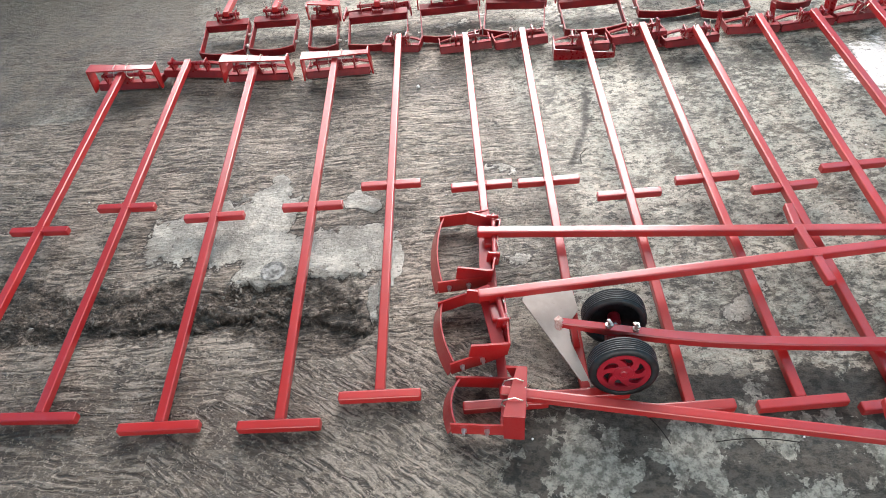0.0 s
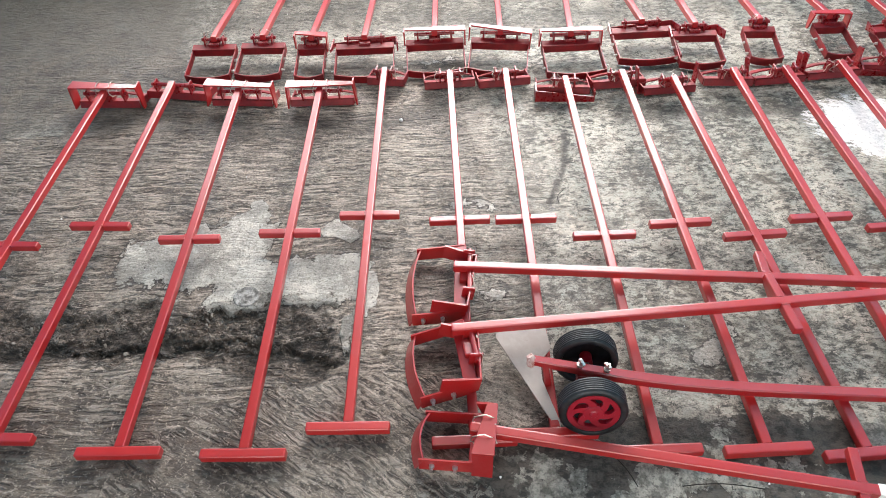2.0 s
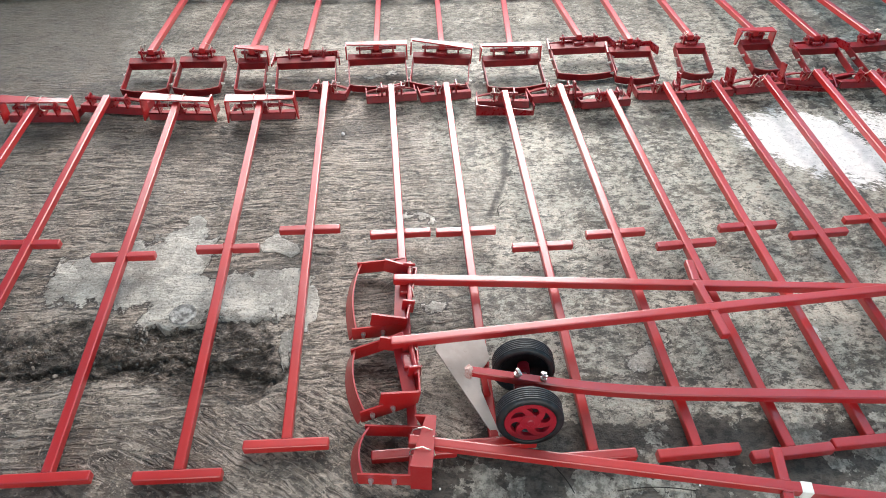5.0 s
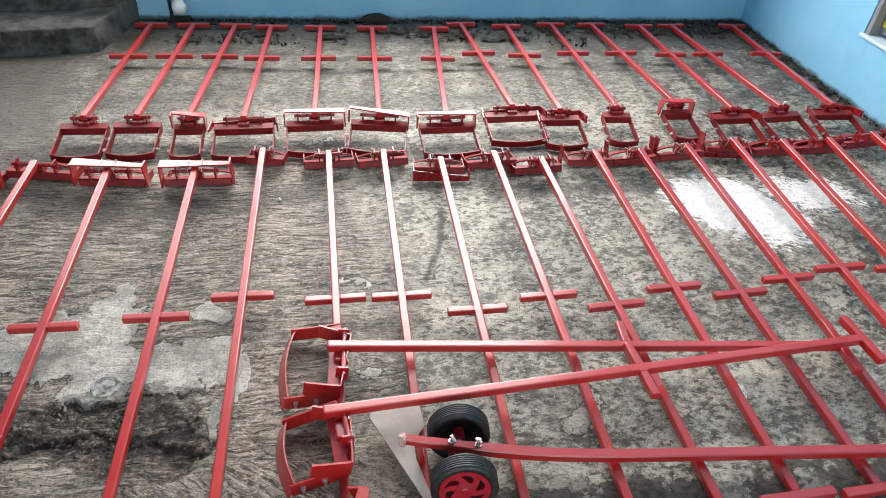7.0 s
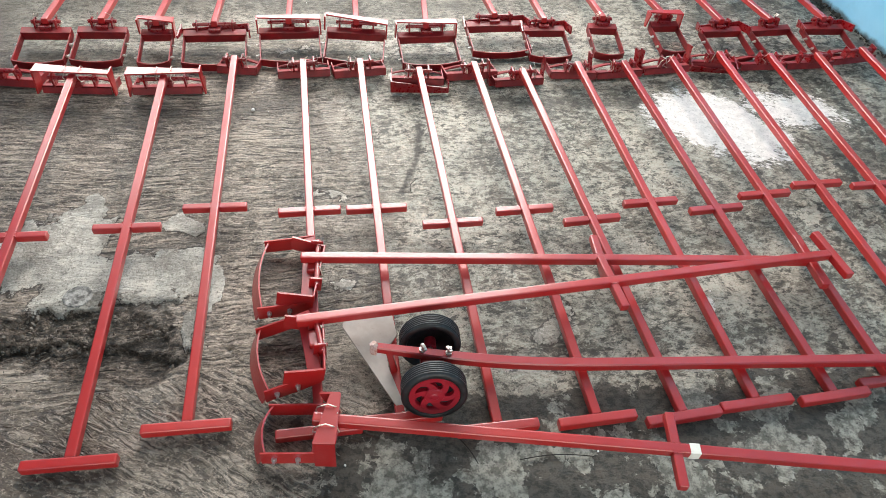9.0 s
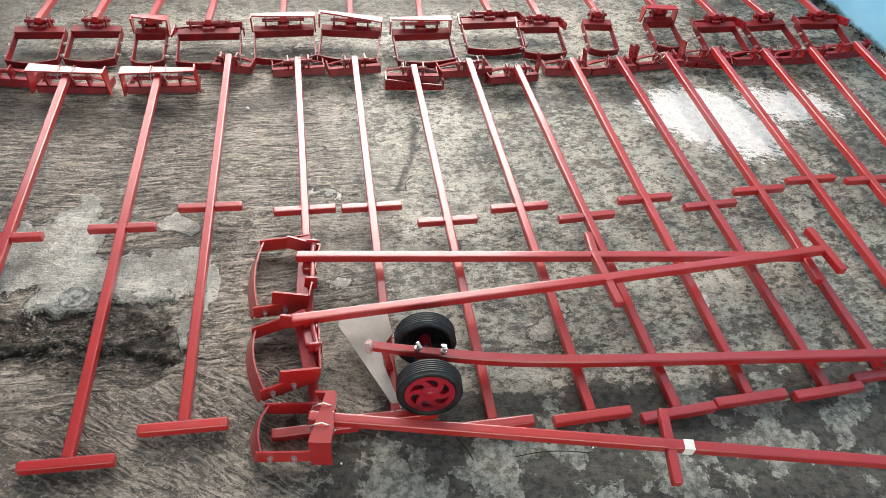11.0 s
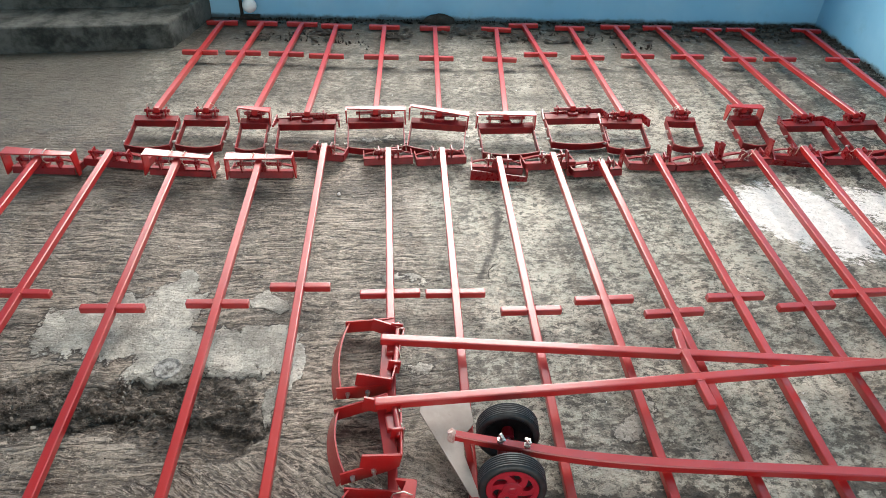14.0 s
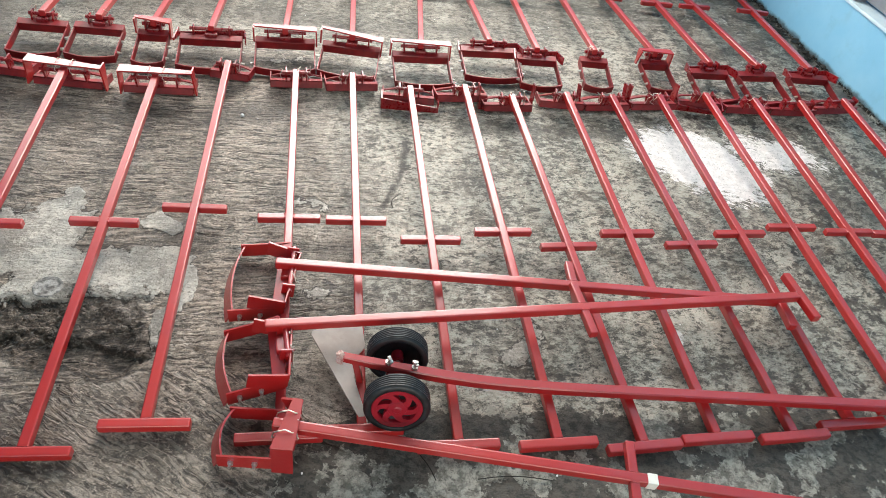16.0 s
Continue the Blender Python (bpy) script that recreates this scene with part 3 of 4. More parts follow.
def wall_mesh(length, height, thick, holes):
    """A wall along +x from the origin, its face at y = 0 and its body behind (y > 0), with rectangular holes (x0, x1, z0, z1)."""
    bm = bmesh.new()
    xs = sorted({0, length, *(h[0] for h in holes), *(h[1] for h in holes)})
    zs = sorted({-0.06, height, *(h[2] for h in holes), *(h[3] for h in holes)})
    solid = lambda a, b, c, d: not any(h[0] <= a and b <= h[1] and h[2] <= c and d <= h[3] for h in holes)
    for a, b in zip(xs, xs[1:]):
        for c, d in zip(zs, zs[1:]):
            if solid(a, b, c, d):
                box(b - a, thick, d - c, ((a + b) / 2, thick / 2, (c + d) / 2), bm=bm)
    bmesh.ops.remove_doubles(bm, verts=bm.verts, dist=0.0005)
    return bm


def wall(name, a, b, holes, material, label):
    """A wall from a to b whose inner face is on the right-hand side of that way."""
    a, b = Vector(a), Vector(b)
    d = b - a
    ob = part(name, wall_mesh(d.length, CEIL, WALL_T, holes), material, None)
    ob.matrix_world = Matrix.Translation(a) @ Matrix.Rotation(math.atan2(d.y, d.x), 4, 'Z')
    return tagged(ob, label, "wall", kind="structure")


wall("wall_north", BACK_A, BACK_B, [WINDOW, SIDE_LIGHT], BLUE, "sky blue painted wall with dirty foot and window above")
SIDE_WIN = (0.905, 1.85, 0.285, 1.5)    # along the east wall from the corner
wall("wall_east", (RIGHT_X, 1.735, 0), (RIGHT_X, FRONT_Y, 0), [(SIDE_WIN[0] + 0.184, SIDE_WIN[1] + 0.184, SIDE_WIN[2], SIDE_WIN[3])], BLUE, "sky blue painted side wall with low window")
wall("wall_west", (LEFT_X, FRONT_Y, 0), (LEFT_X, 1.735, 0), [], BLUE, "sky blue painted wall far to the side")
# out of view; its doorway is assumed, to let the fill lamp in
wall("wall_south", (RIGHT_X, FRONT_Y, 0), (LEFT_X, FRONT_Y, 0), [(0.7, 4.2, -0.06, 2.6)], BLUE, "unseen blue wall with an added wide doorway")
tagged(part("ceiling", box(6.2, 6.4, 0.1, (-0.35, -1.25, CEIL + 0.05)), CEIL_M, None), "grey board ceiling", "ceiling", kind="structure")


def side_window():
    """The low window in the east wall: frame bars, sill and a yellow sheet behind."""
    y0, y1, z0, z1 = 1.551 - SIDE_WIN[0], 1.551 - SIDE_WIN[1], SIDE_WIN[2], SIDE_WIN[3]
    top = tagged(new("window_1"), "grey shuttered window with pale sill and yellow sticker", "window", kind="structure")
    mid, high, x = (y0 + y1) / 2, (z0 + z1) / 2, RIGHT_X + 0.035
    for b in (box(0.06, 0.026, z1 - z0, (x, y0 - 0.013, high), 0.003), box(0.06, 0.026, z1 - z0, (x, y1 + 0.013, high), 0.003), box(0.06, y0 - y1 - 0.052, 0.026, (x, mid, z1 - 0.013), 0.003)):
        part("window_frame", b, FRAME_G, top)
    part("window_sill", box(0.082, y0 - y1 + 0.02, 0.014, (RIGHT_X + 0.030, mid, z0 - 0.004), 0.003), SILL_M, top, "pale painted sill")
    part("shutter", box(0.012, y0 - y1 - 0.052, z1 - z0 - 0.03, (RIGHT_X + 0.056, mid, high), 0.002), FRAME_G, top, "grey closed shutter")
    part("sticker", box(0.003, 0.07, 0.11, (RIGHT_X + 0.047, y0 - 0.066, z0 + 0.10), 0.001), YELLOW, top, "small yellow sticker")


side_window()


def back_window(name, hole, rails=()):
    """Frame bars in a window of the north wall."""
    top = tagged(new(name), "bright window with thin grey frame", "window", kind="structure")
    top.matrix_world = Matrix.Translation(BACK_A) @ Matrix.Rotation(math.atan2(along.y, along.x), 4, 'Z')
    a, b, c, d = hole
    for x in (a + 0.02, b - 0.02):
        part("window_frame", box(0.04, 0.05, d - c, (x, 0.08, (c + d) / 2), 0.004), FRAME_G, top)
    for z in (c + 0.02, d - 0.02, *rails):
        part("window_frame", box(b - a - 0.08, 0.05, 0.04, ((a + b) / 2, 0.08, z), 0.004), FRAME_G, top)


back_window("window_2", WINDOW)
back_window("window_3", SIDE_LIGHT, (1.32,))


def lumpy(bm, amount, scale):
    for v in bm.verts:
        v.co += Vector((noise.noise(v.co * scale), noise.noise(v.co * scale + Vector((7, 3, 1))), noise.noise(v.co * scale + Vector((2, 9, 4))))) * amount
    return bm


def steps():
    """Two worn concrete steps in the back corner."""
    def block(sx, sy, sz, c):
        bm = box(sx, sy, sz, c, 0.012, segments=3)
        bmesh.ops.subdivide_edges(bm, edges=[e for e in bm.edges if e.calc_length() > 0.1], cuts=6, use_grid_fill=True)
        for v in bm.verts:
            if v.co.x > -0.4:
                v.co.x += 0.36 * v.co.y
        return lumpy(bm, 0.008, 9)
    top = tagged(new("concrete_steps"), "dark mossy worn concrete steps beside the wall", "steps", kind="structure")
    top.matrix_world = pose(-0.836, 1.250, 0, 0, 0, 5.5)
    part("step", block(1.9, 0.46, 0.130, (-0.95, 0.23, 0.050)), STEP_C, top)
    part("step", block(1.86, 0.22, 0.33, (-0.95, 0.355, 0.15)), STEP_C, top)


steps()


def wall_pipe():
    """A pipe end with white cap low on the north wall."""
    top = tagged(new("drain_pipe"), "grey pipe stub ending in a white bulb against the wall", "pipe")
    top.matrix_world = pose(-0.525, 1.645, 0, 0, 0, -1.8)
    part("pipe", rod(0.012, (0.0, -0.045, 0.085), (-0.004, -0.045, 0.42), sides=16), PVC_G, top)
    prof = [(0.0, -0.045), (0.022, -0.043), (0.036, -0.03), (0.042, -0.012), (0.040, 0.006), (0.030, 0.024), (0.017, 0.040), (0.013, 0.06), (0.0, 0.06)]
    bm = lathe(prof, 24)
    bmesh.ops.transform(bm, matrix=pose(0.006, -0.047, 0.084, 90, 0, 8) @ Matrix.Scale(0.86, 4), verts=bm.verts)
    part("bulb", bm, PVC_W, top, "white plastic bulb end")
    part("holder", box(0.014, 0.02, 0.12, (-0.046, -0.012, 0.06), 0.003), LITTER, top, "black strip holder")
    part("holder", box(0.10, 0.03, 0.02, (-0.004, -0.017, 0.009), 0.003), LITTER, top, "black strip foot")


wall_pipe()


def litter():
    """Dry black crumbs and leaf bits along the feet of the walls."""
    rnd = random.Random(3)
    crumbs = []
    crumb = lambda x, y, s: crumbs.append((x, y, s * 0.3, s))
    for k in range(620):
        x = rnd.uniform(-0.65, 2.5)
        y = 1.551 - (x - 2.527) * 0.0314
        crumb(x, y - abs(rnd.gauss(0, 0.025)) - 0.004, rnd.uniform(0.002, 0.007))
    for k in range(700):
        crumb(RIGHT_X - abs(rnd.gauss(0, 0.016)) - 0.002, rnd.uniform(-0.2, 1.55), rnd.uniform(0.0015, 0.005))
    for k in range(150):
        crumb(2.42 + rnd.gauss(0, 0.08) if rnd.random() < 0.7 else rnd.uniform(2.0, 2.45), 1.46 - abs(rnd.gauss(0, 0.05)), rnd.uniform(0.003, 0.009))
    for cx, cy, n, s in ((-0.29, 1.37, 26, 0.06), (-0.10, 1.33, 26, 0.05), (1.45, 1.25, 14, 0.06), (2.1, 1.36, 22, 0.06), (0.05, 1.28, 10, 0.05), (0.9, 1.36, 14, 0.06), (1.0, 1.45, 14, 0.06), (1.3, 1.38, 16, 0.08), (1.75, 1.40, 16, 0.08)):
        for k in range(n):
            crumb(cx + rnd.gauss(0, s), min(cy + rnd.gauss(0, s * 0.6), 1.55), rnd.uniform(0.003, 0.010))
    bm = bmesh.new()
    bm.from_mesh(crumb_mesh("crumbs", crumbs, LITTER, rnd))
    for k in range(640):
        x = 2.5 - abs(rnd.gauss(0, 0.55)) if rnd.random() < 0.6 else rnd.uniform(-0.4, 2.4)
        y = 1.551 - (x - 2.527) * 0.0314 - 0.012 - abs(rnd.gauss(0, 0.07))
        if rnd.random() < 0.25:
            x, y = RIGHT_X - 0.012 - abs(rnd.gauss(0, 0.03)), rnd.uniform(0.5, 1.5)
        if k % 2:
            cx, cy, s = rnd.choice(((0.55, 1.43, 0.05), (0.72, 1.40, 0.10), (0.88, 1.36, 0.06), (1.12, 1.33, 0.05), (1.40, 1.42, 0.07), (1.62, 1.44, 0.08), (1.85, 1.40, 0.08), (2.05, 1.42, 0.07), (2.30, 1.42, 0.07), (-0.45, 1.36, 0.06), (-0.15, 1.40, 0.08), (0.20, 1.38, 0.05)))
            x, y = cx + rnd.gauss(0, s), cy + rnd.gauss(0, s * 0.5)
        r = rnd.uniform(0.008, 0.027)
        ring = [bm.verts.new((x + r * rnd.uniform(0.5, 1.3) * math.cos(a), min(y + r * rnd.uniform(0.3, 0.8) * math.sin(a), 1.548), rnd.uniform(0.001, 0.012))) for a in np.linspace(0, 2 * math.pi, 8)[:-1]]
        peak = bm.verts.new((x, min(y, 1.548), rnd.uniform(0.006, 0.016)))
        for a, b in zip(ring, ring[1:] + ring[:1]):
            bm.faces.new((a, b, peak))
    ob = part("litter", bm, LITTER, None)
    for v in ob.data.vertices:
        v.co.x = min(v.co.x, RIGHT_X - 0.001)
    tagged(ob, "black dry crumbs and leaf bits along the wall", "litter", kind="stuff")
    bm = bmesh.new()
    bmesh.ops.create_uvsphere(bm, u_segments=28, v_segments=14, radius=1.0)
    bmesh.ops.scale(bm, vec=(0.085, 0.030, 0.045), verts=bm.verts)
    lumpy(bm, 0.008, 30)
    ob = part("dirt_heap", bm, LITTER, None)
    ob.location = (0.455, 1.585, 0.0)
    tagged(ob, "small black dirt heap at the foot of the wall", "dirt heap")


litter()

# ---- hoes ----
TUBE = 0.0218


def square_tube(length):
    bm = box(TUBE, length, TUBE, (0, length / 2, 0), 0.0042, segments=3)
    return bm


def weld_bead(seed):
    """One lumpy bead of weld, along y."""
    rnd = random.Random(seed)
    bm = bmesh.new()
    rings = []
    n = 12
    for k in range(n):
        y, r = (k / (n - 1) - 0.5) * TUBE, rnd.uniform(0.0016, 0.0032) * (0.5 if k in (0, n - 1) else 1)
        rings.append([bm.verts.new((r * math.cos(q), y, r * math.sin(q))) for q in np.linspace(0, 2 * math.pi, 7)[:-1]])
    for p, q in zip(rings, rings[1:]):
        for k in range(6):
            bm.faces.new((p[k], p[(k + 1) % 6], q[(k + 1) % 6], q[k]))
    bm.faces.new(rings[0])
    bm.faces.new(rings[-1][::-1])
    bmesh.ops.recalc_face_normals(bm, faces=bm.faces)
    return bm


def blade_band(w, bow, height):
    pts = [(w / 2 * s, bow * (1 - s * s), 0) for s in np.linspace(-1, 1, 13)]
    return strip(pts, (0, 0, height), 0.004)


def bolt_mesh():
    bm = rod(0.0062, (0, 0, 0), (0.006, 0, 0), sides=6)
    rod(0.0034, (0.006, 0, 0), (0.013, 0, 0), bm, 8)
    return bm


def cover_mesh(w, depth, leg, flare, taper=True):
    """A flat bar bent to a U: a plate with two legs."""
    bm = box(w, depth, 0.005, (0, 0, 0), 0.0012, segments=1)
    for s in (-1, 1):
        made = len(bm.verts)
        box(0.005, depth * 0.92, leg, (0, 0, -leg / 2 + 0.002), 0.0, bm, pose(s * (w / 2 - 0.002), 0, 0, 0, -s * flare, 0), 1)
        bm.verts.ensure_lookup_table()
        low = min(v.co.z for v in bm.verts[made:])
        for v in bm.verts[made:]:
            if taper and v.co.z < low + 0.01:
                v.co.y = v.co.y * 0.35 - 0.2 * depth
    return bm


LABELS = {"S": "red steel hoe with narrow stirrup blade", "M": "red steel hoe with medium stirrup blade",
          "L": "red steel hoe with wide stirrup blade"}


def hoe(m, to_cross, to_head, z_grip, z_head, w, arm, cover=None, grip=0.18, cross=0.167, past=0.0, fold=False, tilt=0.0, offset=0.0, label="", rod_share=None, group="hoes laid in rows", wired=False, drop=0.0, band=0.026, lean=-12, paint=None):
    """A hoe whose end grip stands at the pose m and whose handle runs along +y.
    w: width of the stirrup; arm: its reach; cover: how the spare U bar is tied on; fold: the stirrup is folded short;
    drop: how far the floor lies below the pose."""
    length = to_cross + to_head
    size = "S" if w < 0.14 else "M" if w < 0.2 else "L"
    top = tagged(new("push_hoe"), label or LABELS[size] + (", spare bar wired on" if cover else ", laid on concrete"), "hoe", group)
    top.matrix_world = m
    slope = math.atan2(z_head - z_grip, length)
    at = lambda y: z_grip + (z_head - z_grip) * y / length
    lie = pose(0, 0, z_grip, math.degrees(slope))
    full = round((length + past) / math.cos(slope) - TUBE / 2, 3)
    part("handle", mesh_of(("handle", full), lambda: square_tube(full), RED), RED, top, m=lie @ pose(0, TUBE / 2 - 0.001, 0))
    part("end_grip", mesh_of(("end_grip", grip), lambda: box(grip, TUBE, TUBE, (0, 0, 0), 0.0042, segments=3), RED), RED, top, m=pose(0, 0, z_grip))
    stub = round((cross - TUBE) / 2, 4)
    for s in (-1, 1):
        part("cross_grip", mesh_of(("cross_grip", stub), lambda: box(stub, TUBE * 0.93, TUBE * 0.93, (0, 0, 0), 0.004, segments=3), RED), RED, top,
             m=pose(s * (TUBE / 2 + stub / 2 - 0.0005), to_cross, at(to_cross) - 0.001, math.degrees(slope)))
    for k, (x, y, z, rx, rz) in enumerate(((-TUBE / 2, to_cross, at(to_cross) + TUBE * 0.42, math.degrees(slope), 0), (TUBE / 2, to_cross, at(to_cross) + TUBE * 0.42, math.degrees(slope), 0), (0, TUBE / 2 + 0.0005, z_grip + TUBE * 0.4, 0, 90))):
        part("weld", mesh_of(("weld", k), lambda: weld_bead(k), RED), RED, top, m=pose(x, y, z, rx, 0, rz))
    # the head, turned about its middle by tilt
    zb = drop * -1.0
    gloss, matt = (paint, paint) if paint else (HEAD_RED, MATT_RED)
    tone = "" if not paint else paint.name
    head = tagged(new("hoe_head"), "red pivoting stirrup head")
    head.parent = top
    head.matrix_basis = pose(offset, length + (0.010 if fold else 0.0), 0, 0, 0, tilt)
    ear_x = {"S": 0.026, "M": 0.034, "L": 0.062}[size]
    rod_len = 2 * ear_x + 0.026
    zbar = z_head - 0.036
    part("pivot_rod", mesh_of(("pivot_rod", size, tone), lambda: rod(0.0065, (-rod_len / 2, 0, 0), (rod_len / 2, 0, 0)), gloss), gloss, head, m=pose(0, -0.012, z_head - 0.006))
    for s in (-1, 1):
        part("ear", mesh_of(("ear", tone), lambda: box(0.006, 0.030, 0.042, (0, 0, 0), 0.002), gloss), gloss, head, m=pose(s * ear_x, -0.008, z_head - 0.014, 8))
    part("socket", mesh_of(("socket", tone), lambda: box(0.042, 0.034, 0.024, (0, 0, 0), 0.004), gloss), gloss, head, m=pose(0, -0.004, z_head - 0.024))
    wr = round(w, 3)
    if fold:
        low = 0.019 + zb
        part("bracket_bar", mesh_of(("bracket_bar", wr, 1), lambda: box(w, 0.030, 0.005, (0, 0, 0.010), 0.0012, box(w, 0.005, 0.025, (0, -0.0125, 0), 0.0012, segments=1), segments=1), matt), matt, head, m=pose(0, 0.0, low + 0.012, -14))
        part("blade", mesh_of(("blade", wr, 1), lambda: blade_band(w, 0.012, 0.050), matt), matt, head, m=pose(0, arm - 0.018, low + 0.004, 62))
    else:
        part("bracket_bar", mesh_of(("bracket_bar", wr, tone), lambda: box(w, 0.030, 0.005, (0, 0, 0.014), 0.0012, box(w, 0.005, 0.032, (0, -0.0125, 0), 0.0012, segments=1), segments=1), matt), matt, head, m=pose(0, 0.008, zbar - 0.004, 14, 0, 180))
        part("blade", mesh_of(("blade", wr, band, tone), lambda: blade_band(w, 0.016, band + 0.004), matt), matt, head, m=pose(0, arm, band / 2 * math.cos(radians(lean)) + 0.003 + zb, lean))
    z0, z1 = (0.03 + zb, 0.018 + zb) if fold else (zbar - 0.004, band / 2 + 0.0035 + zb)
    reach = arm - 0.0
    for s in (-1, 1):
        a = part("arm", strip([(0, 0, z0), (0, reach * 0.4, z0 * 0.55 + z1 * 0.45), (0, reach + 0.002, z1)], (0, 0, band), 0.004), matt, head, m=pose(s * (w / 2 - 0.0015), 0, 0))
        if not fold:
            for f in (0.42, 0.8):
                part("bolt", mesh_of(("bolt",), bolt_mesh, ZINC), ZINC, a, "small zinc bolt", m=pose(0.0015 * s, reach * f, z0 + (z1 - z0) * f, 0, 0, 0 if s > 0 else 180))
    if cover:
        mode, cw, ct = cover
        key = ("cover", round(cw, 3), mode, tone)
        if mode == "top":
            ob = part("tied_bar", mesh_of(key, lambda: cover_mesh(cw, 0.046, 0.084, 4), RED), RED, head, "spare flat bar bent to a U", m=pose(0, -0.002, z_head + 0.020, 0, ct, 0))
            for x in (-0.02, 0.024):
                pts = [(x + 0.003 * math.sin(3 * k), 0.026 * math.cos(k * math.pi / 6), -0.016 + 0.024 * math.sin(k * math.pi / 6)) for k in range(13)]
                part("wire", wire_loop(pts), WIRE, ob, "thin binding wire")
        elif mode == "low":
            part("tied_bar", mesh_of(key, lambda: cover_mesh(cw, 0.040, 0.062, 1), RED), RED, head, "spare flat bar bent to a U", m=pose(0, -0.004, z_head + 0.0150, 2, ct, 0))
        elif mode == "front":
            part("tied_bar", mesh_of(key, lambda: cover_mesh(cw, 0.034, 0.075, 3), gloss), gloss, head, "spare flat bar bent to a U", m=pose(0, -0.024, 0.022 + zb, 112, 0, ct))
        elif mode == "plate":
            part("tied_bar", mesh_of(key, lambda: cover_mesh(cw, 0.046, 0.05, 2), gloss), gloss, head, "spare flat bar bent to a U", m=pose(0.006, -0.034, 0.026 + zb, 97, 0, ct))
        elif mode == "up":
            part("tied_bar", mesh_of(key, lambda: cover_mesh(cw, 0.030, 0.092, 4, False), gloss), gloss, head, "spare flat bar bent to a U", m=pose(0, 0.034, 0.006 + zb, 170, 0, ct))
        elif mode == "flank":
            part("tied_bar", mesh_of(key, lambda: cover_mesh(cw, 0.046, 0.085, 6, False), gloss), gloss, head, "spare flat bar bent to a U", m=pose(-0.028, -0.014, zbar + 0.014, 100, 0, ct))
        elif mode == "side":
            part("tied_bar", mesh_of(key, lambda: cover_mesh(cw, 0.032, 0.075, 6), gloss), gloss, head, "spare flat bar bent to a U", m=pose(0, -0.018, zbar + 0.012, 100, 0, ct))
    if wired:
        rnd = random.Random(round(m.translation.x * 1000))
        for k in range(3):
            x = rnd.uniform(-0.6, 0.6) * w / 2
            pts = [(x + rnd.uniform(-0.012, 0.012), -0.02 + rnd.uniform(-0.006, 0.004), zbar + 0.008 + 0.012 * j + rnd.uniform(-0.004, 0.004)) for j in range(5)]
            part("wire", wire_loop(pts), WIRE, head, "loose end of binding wire")
    return top


def facing(c, e):
    return -math.degrees(math.atan2(e[0] - c[0], e[1] - c[1]))


def lay(c, e, to_cross, to_head, z_grip, z_head, **more):
    """Lays a hoe by the middle of its cross grip and the end of its handle, seen from above."""
    d = Vector((e[0] - c[0], e[1] - c[1])).normalized()
    t = Vector(c) - d * to_cross
    return hoe(pose(t.x, t.y, 0, 0, 0, facing(c, e)), to_cross, to_head, z_grip, z_head, **more)


# the row towards the camera: cross grip, handle end, stirrup width, spare bar, turn of the head
NEAR = [
    ((-1.052, -0.569), (-0.999, 0.125), 0.626, 0.21, ("top", 0.232, 0), 0),
    ((-0.8245, -0.507), (-0.778, 0.160), 0.625, 0.215, None, -6),
    ((-0.563, -0.575), (-0.540, 0.100), 0.603, 0.21, ("top", 0.228, 1), -4),
    ((-0.293, -0.570), (-0.266, 0.080), 0.626, 0.215, ("top", 0.226, -1), 1),
    ((-0.080, -0.512), (-0.053, 0.189), 0.633, 0.13, None, -8),
    ((0.167, -0.549), (0.171, 0.155), 0.640, 0.176, None, 3),
    ((0.347, -0.555), (0.361, 0.150), 0.626, 0.180, None, 6),
    ((0.546, -0.630), (0.555, 0.085), 0.600, 0.180, ("plate", 0.20, 0), -4),
    ((0.756, -0.598), (0.751, 0.110), 0.641, 0.185, None, 3),
    ((0.9365, -0.655), (0.912, 0.060), 0.603, 0.178, ("up", 0.20, 0), 1),
    ((1.132, -0.602), (1.123, 0.092), 0.645, 0.165, None, -6),
    ((1.319, -0.646), (1.298, 0.090), 0.608, 0.176, ("up", 0.20, 0), 2),
    ((1.499, -0.600), (1.492, 0.110), 0.630, 0.185, ("up", 0.21, 0), 4),
    ((1.692, -0.570), (1.694, 0.134), 0.626, 0.17, ("front", 0.18, -4), -5),
    ((1.885, -0.590), (1.890, 0.112), 0.626, 0.185, None, 0),
    ((2.050, -0.600), (2.090, 0.111), 0.626, 0.20, None, 4),
    ((2.285, -0.560), (2.303, 0.141), 0.626, 0.20, None, 8),
]
for c, e, to_cross, w, cover, tilt in NEAR:
    lay(c, e, to_cross, math.hypot(e[0] - c[0], e[1] - c[1]), 0.0135, 0.083, w=w, arm=0.075, cover=cover, fold=True, tilt=tilt, wired=w < 0.19)

